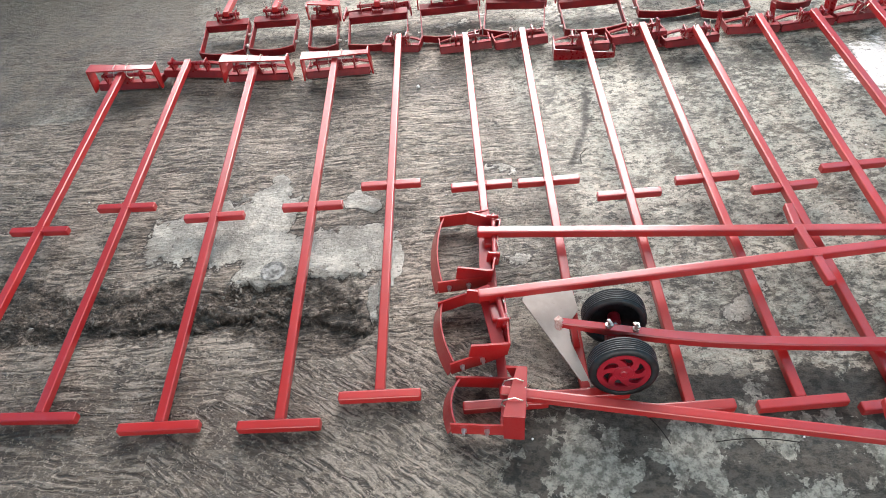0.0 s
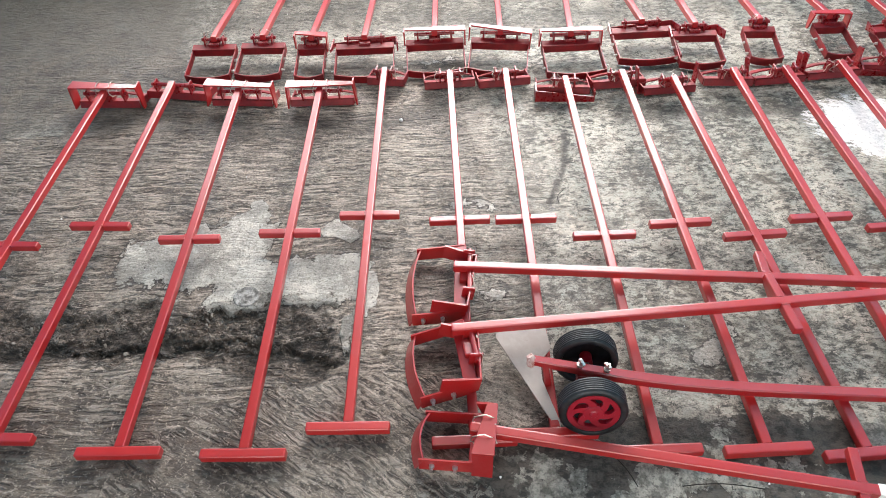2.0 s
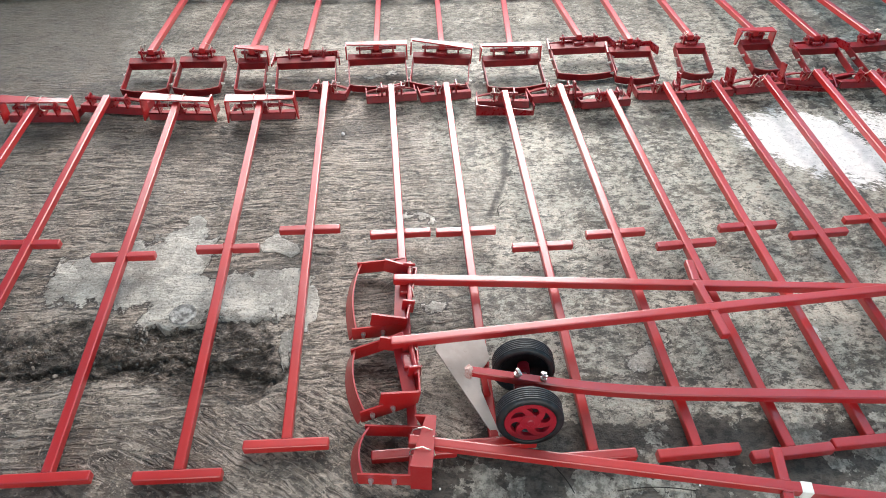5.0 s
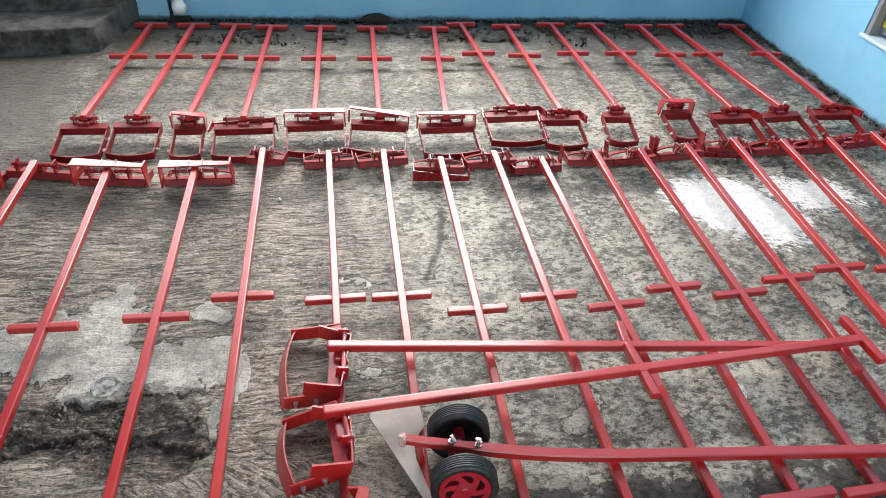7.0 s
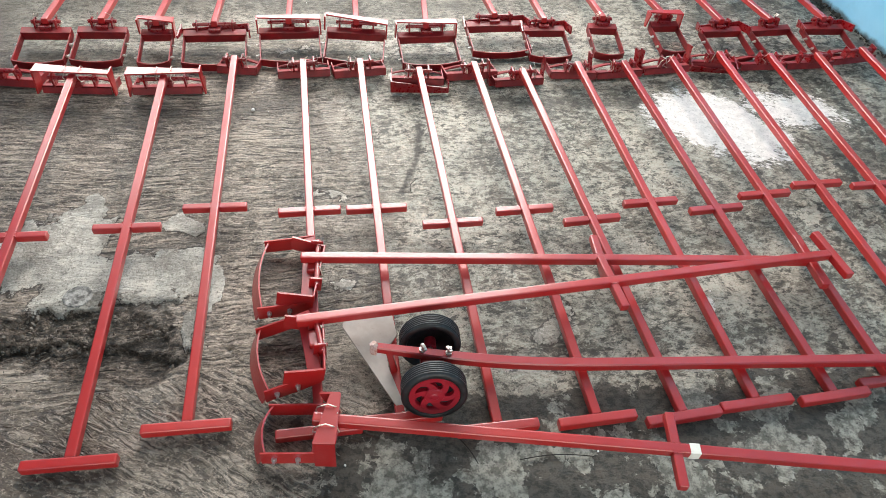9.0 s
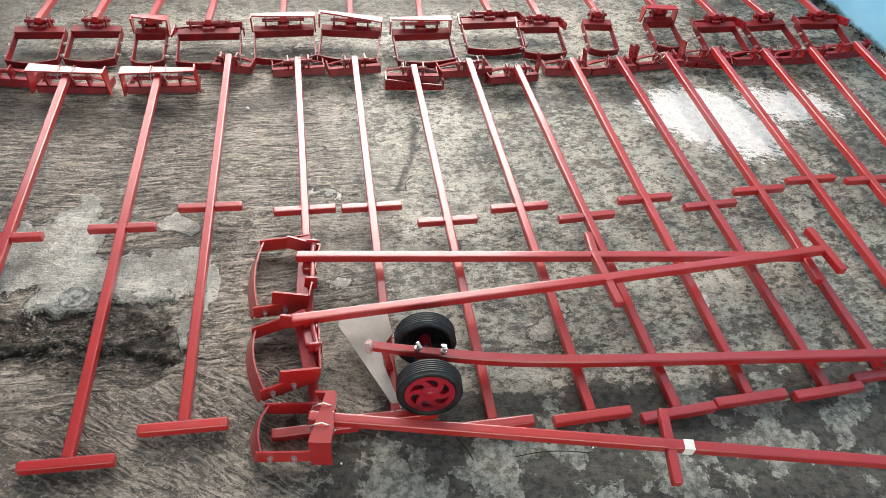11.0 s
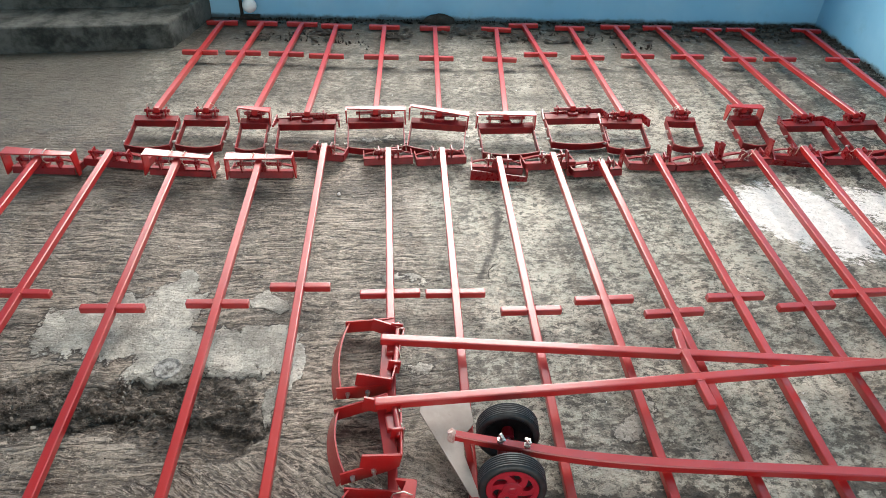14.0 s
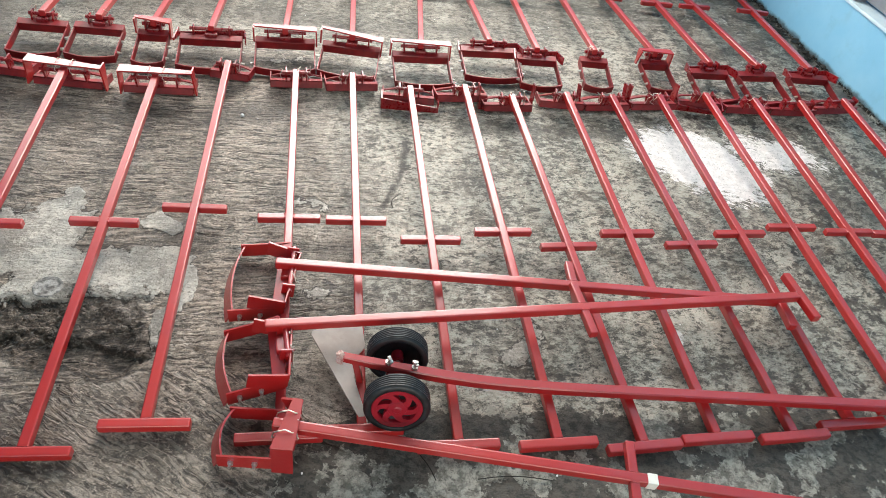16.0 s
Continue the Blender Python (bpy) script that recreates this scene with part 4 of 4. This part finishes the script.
# the row against the wall
FAR = [
    ((-0.673, 1.095), (-0.700, 0.455), 0.163, None, 0),
    ((-0.479, 1.088), (-0.516, 0.452), 0.165, None, 0),
    ((-0.284, 1.077), (-0.332, 0.428), 0.105, ("low", 0.122, -3), 3),
    ((-0.100, 1.052), (-0.134, 0.416), 0.216, ("side", 0.235, 0), 3),
    ((0.150, 1.040), (0.126, 0.425), 0.214, ("low", 0.228, 0), 3),
    ((0.402, 1.026), (0.370, 0.408), 0.214, ("low", 0.230, -4), -6),
    ((0.694, 1.014), (0.625, 0.375), 0.214, ("low", 0.228, 0), 7),
    ((0.897, 1.067), (0.905, 0.446), 0.228, ("side", 0.245, 0), 0),
    ((1.115, 1.033), (1.091, 0.402), 0.162, ("side", 0.18, 0), 0),
    ((1.361, 1.050), (1.335, 0.411), 0.115, None, -3),
    ((1.602, 1.041), (1.600, 0.420), 0.118, ("low", 0.140, 0), 0),
    ((1.850, 1.015), (1.825, 0.369), 0.170, ("side", 0.19, 0), 2),
    ((2.050, 1.015), (2.045, 0.371), 0.180, None, 4),
    ((2.362, 1.006), (2.290, 0.372), 0.180, ("side", 0.20, 0), 4),
]
for c, e, w, cover, tilt in FAR:
    lay(c, e, 0.435, math.hypot(e[0] - c[0], e[1] - c[1]), 0.0135, 0.083, w=w, arm=0.155, cover=cover, grip=0.156, cross=0.16, tilt=tilt, wired=cover is None)

# three hoes lying across the first row
lay((0.895, -0.8272), (0.140, -0.752), 0.578, 0.729, 0.062, 0.082, w=0.222, arm=0.125, cover=("flank", 0.168, -8), past=0.03, tilt=2, offset=-0.012, band=0.040, lean=26, wired=True, group="hoes laid across", paint=RED)
lay((0.885, -0.925), (0.130, -0.958), 0.622, 0.724, 0.098, 0.096, w=0.172, arm=0.120, cover=("flank", 0.135, -8), past=0.036, tilt=4.5, offset=-0.042, band=0.040, lean=26, grip=0.156, wired=True, group="hoes laid across", paint=RED)
taped = lay((0.880, -1.350), (0.140, -1.188), 0.626, 0.715, 0.050, 0.072, w=0.112, arm=0.125, cover=("top", 0.115, 0), past=0.03, tilt=3.5, offset=-0.006, band=0.040, lean=26, group="hoes laid across", wired=True, paint=RED)
part("tape_band", box(TUBE + 0.002, 0.022, TUBE + 0.002, (0, 0, 0), 0.002), TAPE, taped, "white tape band", m=pose(0, 0.588, 0.0597, 0.95))


# ---- the wheel hoe ----


def swept_tube(points, size, bevel=0.003, nose=1.0, run=0.2):
    """A square tube along points, with chamfered corners."""
    bm = bmesh.new()
    pts = [Vector(p) for p in points]
    h, c = size / 2, size / 2 - bevel
    ring = [(c, h), (-c, h), (-h, c), (-h, -c), (-c, -h), (c, -h), (h, -c), (h, c)]
    rows = []
    for i, p in enumerate(pts):
        d = (pts[min(i + 1, len(pts) - 1)] - pts[max(i - 1, 0)]).normalized()
        side = d.cross(Vector((0, 0, 1))).normalized()
        up = side.cross(d)
        f = min(1.0, nose + (1 - nose) * (p - pts[0]).length / run)
        rows.append([bm.verts.new(p + (side * a + up * b) * f) for a, b in ring])
    for r, q in zip(rows, rows[1:]):
        for k in range(8):
            bm.faces.new((r[k], r[(k + 1) % 8], q[(k + 1) % 8], q[k]))
    bm.faces.new(rows[0])
    bm.faces.new(rows[-1][::-1])
    bmesh.ops.recalc_face_normals(bm, faces=bm.faces)
    return bm


def tyre_mesh(r, w):
    prof = [(r * 0.77, -w / 2 + 0.002), (r * 0.80, -w / 2), (r * 0.93, -w / 2), (r * 0.975, -w / 2 + 0.003)]
    n = 6
    for k in range(n):
        y0, y1 = -w / 2 + 0.004 + k * (w - 0.008) / n, -w / 2 + 0.004 + (k + 1) * (w - 0.008) / n
        prof += [(r, y0 + 0.0008), (r, y1 - 0.0016), (r - 0.0022, y1 - 0.0012), (r - 0.0022, y1 - 0.0002)]
    prof += [(r * 0.975, w / 2 - 0.003), (r * 0.93, w / 2), (r * 0.80, w / 2), (r * 0.77, w / 2 - 0.002), (r * 0.77, -w / 2 + 0.018), (0.012, -w / 2 + 0.018), (0.012, -w / 2 + 0.012), (r * 0.77, -w / 2 + 0.012), (r * 0.77, -w / 2 + 0.002)]
    bm = lathe(prof, 72)
    bmesh.ops.remove_doubles(bm, verts=bm.verts, dist=0.0001)
    return bm


def rim_mesh(r):
    """Outer ring, hub and six curved spokes of a wheel, facing -y."""
    bm = lathe([(r * 0.775, 0.010), (r * 0.775, -0.001), (r * 0.755, -0.003), (r * 0.61, -0.002), (r * 0.59, 0.001), (r * 0.59, 0.010), (r * 0.775, 0.010)], 64)
    lathe([(0.0001, -0.006), (r * 0.10, -0.006), (r * 0.14, -0.004), (r * 0.28, -0.003), (r * 0.32, 0.0), (r * 0.32, 0.010), (0.0001, 0.010)], 40, bm)
    for k in range(6):
        a0 = 2 * math.pi * k / 6
        left, right = [], []
        for j in range(9):
            f = j / 8
            rad = r * (0.24 + 0.42 * f)
            a = a0 + 0.62 * f * f
            half = 0.0095 - 0.002 * math.sin(f * math.pi) + (0.006 * max(0, f - 0.7) / 0.3)
            c = Vector((math.cos(a), 0, math.sin(a)))
            t = Vector((-math.sin(a), 0, math.cos(a)))
            left.append(c * rad - t * half)
            right.append(c * rad + t * half)
        front, back = Vector((0, -0.0015, 0)), Vector((0, 0.008, 0))
        vl, vr = [bm.verts.new(p + front) for p in left], [bm.verts.new(p + front) for p in right]
        bl, br = [bm.verts.new(p + back) for p in left], [bm.verts.new(p + back) for p in right]
        for j in range(8):
            bm.faces.new((vl[j], vl[j + 1], vr[j + 1], vr[j]))
            bm.faces.new((vl[j], bl[j], bl[j + 1], vl[j + 1]))
            bm.faces.new((vr[j], vr[j + 1], br[j + 1], br[j]))
    bmesh.ops.recalc_face_normals(bm, faces=bm.faces)
    return bm


def wheel_hoe():
    top = tagged(new("wheel_hoe"), "red wheel hoe with two black tyres and bare sweep blade", "wheel hoe")
    m = pose(0.292, -1.070, 0, 0, 0, -6.0)
    top.matrix_world = m
    keys = [(0.0, 0.126), (0.12, 0.0965), (0.17, 0.083), (0.31, 0.060), (0.46, 0.0505), (0.9, 0.049), (1.75, 0.049)]
    xs = np.r_[np.linspace(0, 0.6, 25), np.linspace(0.75, 1.75, 5)]
    zs = np.interp(xs, [k[0] for k in keys], [k[1] for k in keys])
    zs = np.convolve(np.pad(zs, 2, mode="edge"), np.ones(5) / 5, "valid")
    zs[0], zs[1] = 0.126, 0.120
    part("frame_bar", swept_tube([(x, 0, z) for x, z in zip(xs, zs)], 0.0235, nose=0.72), RED, top, "bent red square tube")
    R, W = 0.0695, 0.041
    ax, az, lean_in = 0.122, 0.0770, pose(0, 0, 0, -10)
    part("axle", rod(0.006, (0, -0.10, 0), (0, 0.085, 0)), ZINC, top, "steel axle", m=pose(ax, 0, az) @ lean_in)
    part("axle_plate", box(0.05, 0.03, 0.03, (ax, 0, az), 0.003), HEAD_RED, top)
    for y, turn in ((-0.086, 0), (0.058, 180)):
        t = part("wheel", mesh_of(("tyre", 1), lambda: tyre_mesh(R, W), RUBBER), RUBBER, top, "black ribbed rubber tyre", m=pose(ax, 0, az) @ lean_in @ pose(0, y, 0, 0, 0, turn))
        t.data.shade_smooth()
        part("rim", mesh_of(("rim", 1), lambda: rim_mesh(R), RIM_RED), RIM_RED, t, "red six-spoke plastic rim", m=pose(0, -W / 2 + 0.004, 0, 0, 22, 0))
        part("hub", mesh_of(("hub", 1), lambda: rod(0.0135, (0, -0.006, 0), (0, 0.024, 0), sides=24), RIM_RED), RIM_RED, t, "red hub sleeve")
    for x, lean in ((0.100, 12), (0.158, -6)):
        z = float(np.interp(x, xs, zs)) + 0.0125
        b = rod(0.0035, (0, 0, -0.004), (0, 0, 0.020), sides=10)
        part("bolt", b, ZINC, top, "zinc clamp bolt", m=pose(x, 0, z, lean, 8, 0))
        b = rod(0.0075, (0, 0, 0), (0, 0, 0.006), sides=6)
        part("nut", b, ZINC, top, "hexagonal zinc nut", m=pose(x, 0, z - 0.001))
        part("washer", box(0.008, 0.018, 0.006, (0, 0, 0.013), 0.002), ZINC, top, "wing of the nut", m=pose(x, 0, z, lean, 8, 30))
    # shank and sweep blade
    part("shank", box(0.014, 0.014, 0.085, (0, 0, 0), 0.002, m=pose(0.036, 0.008, 0.064, 0, -10, 0)), RED, top)
    tip = bmesh.new()
    bmesh.ops.create_icosphere(tip, subdivisions=3, radius=0.013)
    bmesh.ops.scale(tip, vec=(0.7, 1.1, 1.25), verts=tip.verts)
    lumpy(tip, 0.004, 140)
    part("weld", tip, plain("pale_weld_spatter", (0.42, 0.16, 0.13), (0.62, 0.44, 0.38), 90, 0.45, 0.5), top, "pale lumpy weld at the tip", m=pose(-0.003, 0, 0.124))
    bm = bmesh.new()
    inv = m.inverted()
    outline = [(0.228, -0.950), (0.231, -0.940), (0.244, -0.935), (0.345, -0.925), (0.350, -0.985), (0.322, -1.020), (0.321, -1.06), (0.336, -1.12), (0.348, -1.165), (0.343, -1.178), (0.336, -1.172)]
    ring = []
    for x, y in outline:
        p = inv @ Vector((x, y, 0))
        ring.append(bm.verts.new((p.x, p.y, 0.020 + 0.12 * (y + 1.17))))
    face = bm.faces.new(ring)
    out = bmesh.ops.extrude_face_region(bm, geom=[face])
    bmesh.ops.translate(bm, vec=(0, 0, 0.004), verts=[v for v in out["geom"] if isinstance(v, bmesh.types.BMVert)])
    bmesh.ops.recalc_face_normals(bm, faces=bm.faces)
    part("sweep_blade", bm, PLATE, top, "bare grey steel sweep blade")


wheel_hoe()


def grit():
    """Loose grains and pebbles on the floor."""
    for name, colours, count, lo, hi, seed in (("pale_grit", PVC_W, 60, 0.0012, 0.003, 8), ("dark_grit", LITTER, 130, 0.0008, 0.0022, 9)):
        rnd = random.Random(seed)
        bm = bmesh.new()
        for k in range(count):
            x, y = rnd.uniform(-1.3, 2.3), rnd.uniform(-1.55, 0.9)
            if name == "dark_grit" and rnd.random() < 0.6:
                x, y = rnd.gauss(-0.55, 0.3), rnd.gauss(-0.90, 0.05)
            s = rnd.uniform(lo, hi)
            made = bmesh.ops.create_icosphere(bm, subdivisions=1, radius=s)["verts"]
            for v in made:
                v.co = v.co * rnd.uniform(0.7, 1.2) + Vector((x, y, s * 0.2 - 0.002))
        tagged(part(name, bm, colours, None), "loose pale grains on the floor" if name == "pale_grit" else "loose dark grains on the floor", "grit", kind="stuff")
    bm = bmesh.new()
    bmesh.ops.create_icosphere(bm, subdivisions=2, radius=0.006)
    lumpy(bm, 0.002, 160)
    ob = part("pebble", bm, PVC_W, None)
    ob.location = (0, 0, 0.001)
    tagged(ob, "small white pebble on the concrete", "pebble")


grit()


def rubble():
    """Crumbled mortar lying in the broken trough."""
    n = Nodes("crumbled_mortar", 0.85).world_place()
    isle = n.t.nodes.new("ShaderNodeNewGeometry").outputs["Random Per Island"]
    n.colour(n.mix(n.ramp(n.noise(70, 6, 0.7), 0.35, 0.65), n.mix(n.ramp(isle, 0.2, 0.95), (0.055, 0.044, 0.035), (0.17, 0.145, 0.12)), n.mix(n.ramp(isle, 0.4, 1.0), (0.075, 0.060, 0.048), (0.26, 0.225, 0.19))))
    n.bump(n.noise(160, 4, 0.7), 0.4, 0.002)
    rnd = random.Random(21)
    crumbs = []
    for k in range(1500):
        x = rnd.uniform(-1.25, -0.10)
        y = -0.855 + rnd.gauss(0, 0.042) - 0.03 * max(0, (x + 0.45) * 2)
        s = min(0.008, 0.0012 + rnd.expovariate(1 / 0.0013))
        crumbs.append((x, y, -0.010 - 0.010 * float(ledge(np.float64(x), np.float64(y))) + s * 0.25, s))
    me = crumb_mesh("rubble", crumbs, n.mat, rnd)
    tagged(new("rubble", me), "crumbled grey mortar bits in a broken trough", "rubble", kind="stuff")


rubble()


def straws():
    """Thin dry stalks lying about."""
    def stalk(x, y, length, turn, bend):
        pts = [(length * (f - 0.5), bend * math.sin(f * math.pi), 0) for f in np.linspace(0, 1, 9)]
        ob = part("dry_stalk", wire_loop(pts, 0.0012), LITTER, None)
        ob.matrix_world = pose(x, y, 0.001, 0, 0, turn)
        tagged(ob, "thin dark dry stalk on the floor", "stalk", "dry stalks")
    for row in ((0.468, -1.268, 0.066, -65, 0.003), (0.65, -1.308, 0.16, -5, 0.008), (-0.30, -0.98, 0.06, 10, 0.006), (0.47, -0.42, 0.06, 70, 0.01), (1.02, -0.79, 0.05, -30, 0.006)):
        stalk(*row)


straws()


def wire_curl(x, y, size, turns, seed, label):
    """A loose tangle of thin wire on the floor."""
    rnd = random.Random(seed)
    steps = np.linspace(0, turns * 2 * math.pi, turns * 14)
    pts = [(size * (0.6 + 0.4 * math.sin(a * 0.37 + seed)) * math.cos(a) + rnd.uniform(-1, 1) * 0.002, size * 0.55 * (0.7 + 0.3 * math.cos(a * 0.53)) * math.sin(a), 0.002 + 0.006 * (1 + math.sin(a * 0.71 + seed))) for a in steps]
    ob = part("binding_wire", wire_loop(pts, 0.0012), WIRE, None)
    ob.location = (x, y, -0.001)
    tagged(ob, label, "wire", "loose binding wire")


wire_curl(1.635, 0.330, 0.034, 5, 3, "tangled loop of binding wire lying inside a hoe head")
wire_curl(0.235, -1.165, 0.018, 2, 5, "short curl of binding wire beside a hoe head")


def floor_cap():
    """A round cap set in the mortar."""
    mat = plain("worn_grey_cap", (0.07, 0.065, 0.058), (0.42, 0.40, 0.37), 55, 0.75, 0.8)
    bm = lathe([(0.0001, 0.0008), (0.020, 0.001), (0.026, 0.0006), (0.029, 0.002), (0.034, 0.003), (0.038, 0.0022), (0.042, -0.004)], 40)
    bmesh.ops.transform(bm, matrix=pose(0, 0, 0, 90), verts=bm.verts)
    lumpy(bm, 0.0015, 60)
    ob = part("floor_cap", bm, mat, None)
    ob.matrix_world = pose(-0.392, -0.748, -0.001) @ Matrix.Diagonal((0.85, 0.85, 0.75, 1))
    tagged(ob, "round worn cap set into the mortar patch", "cap")


floor_cap()
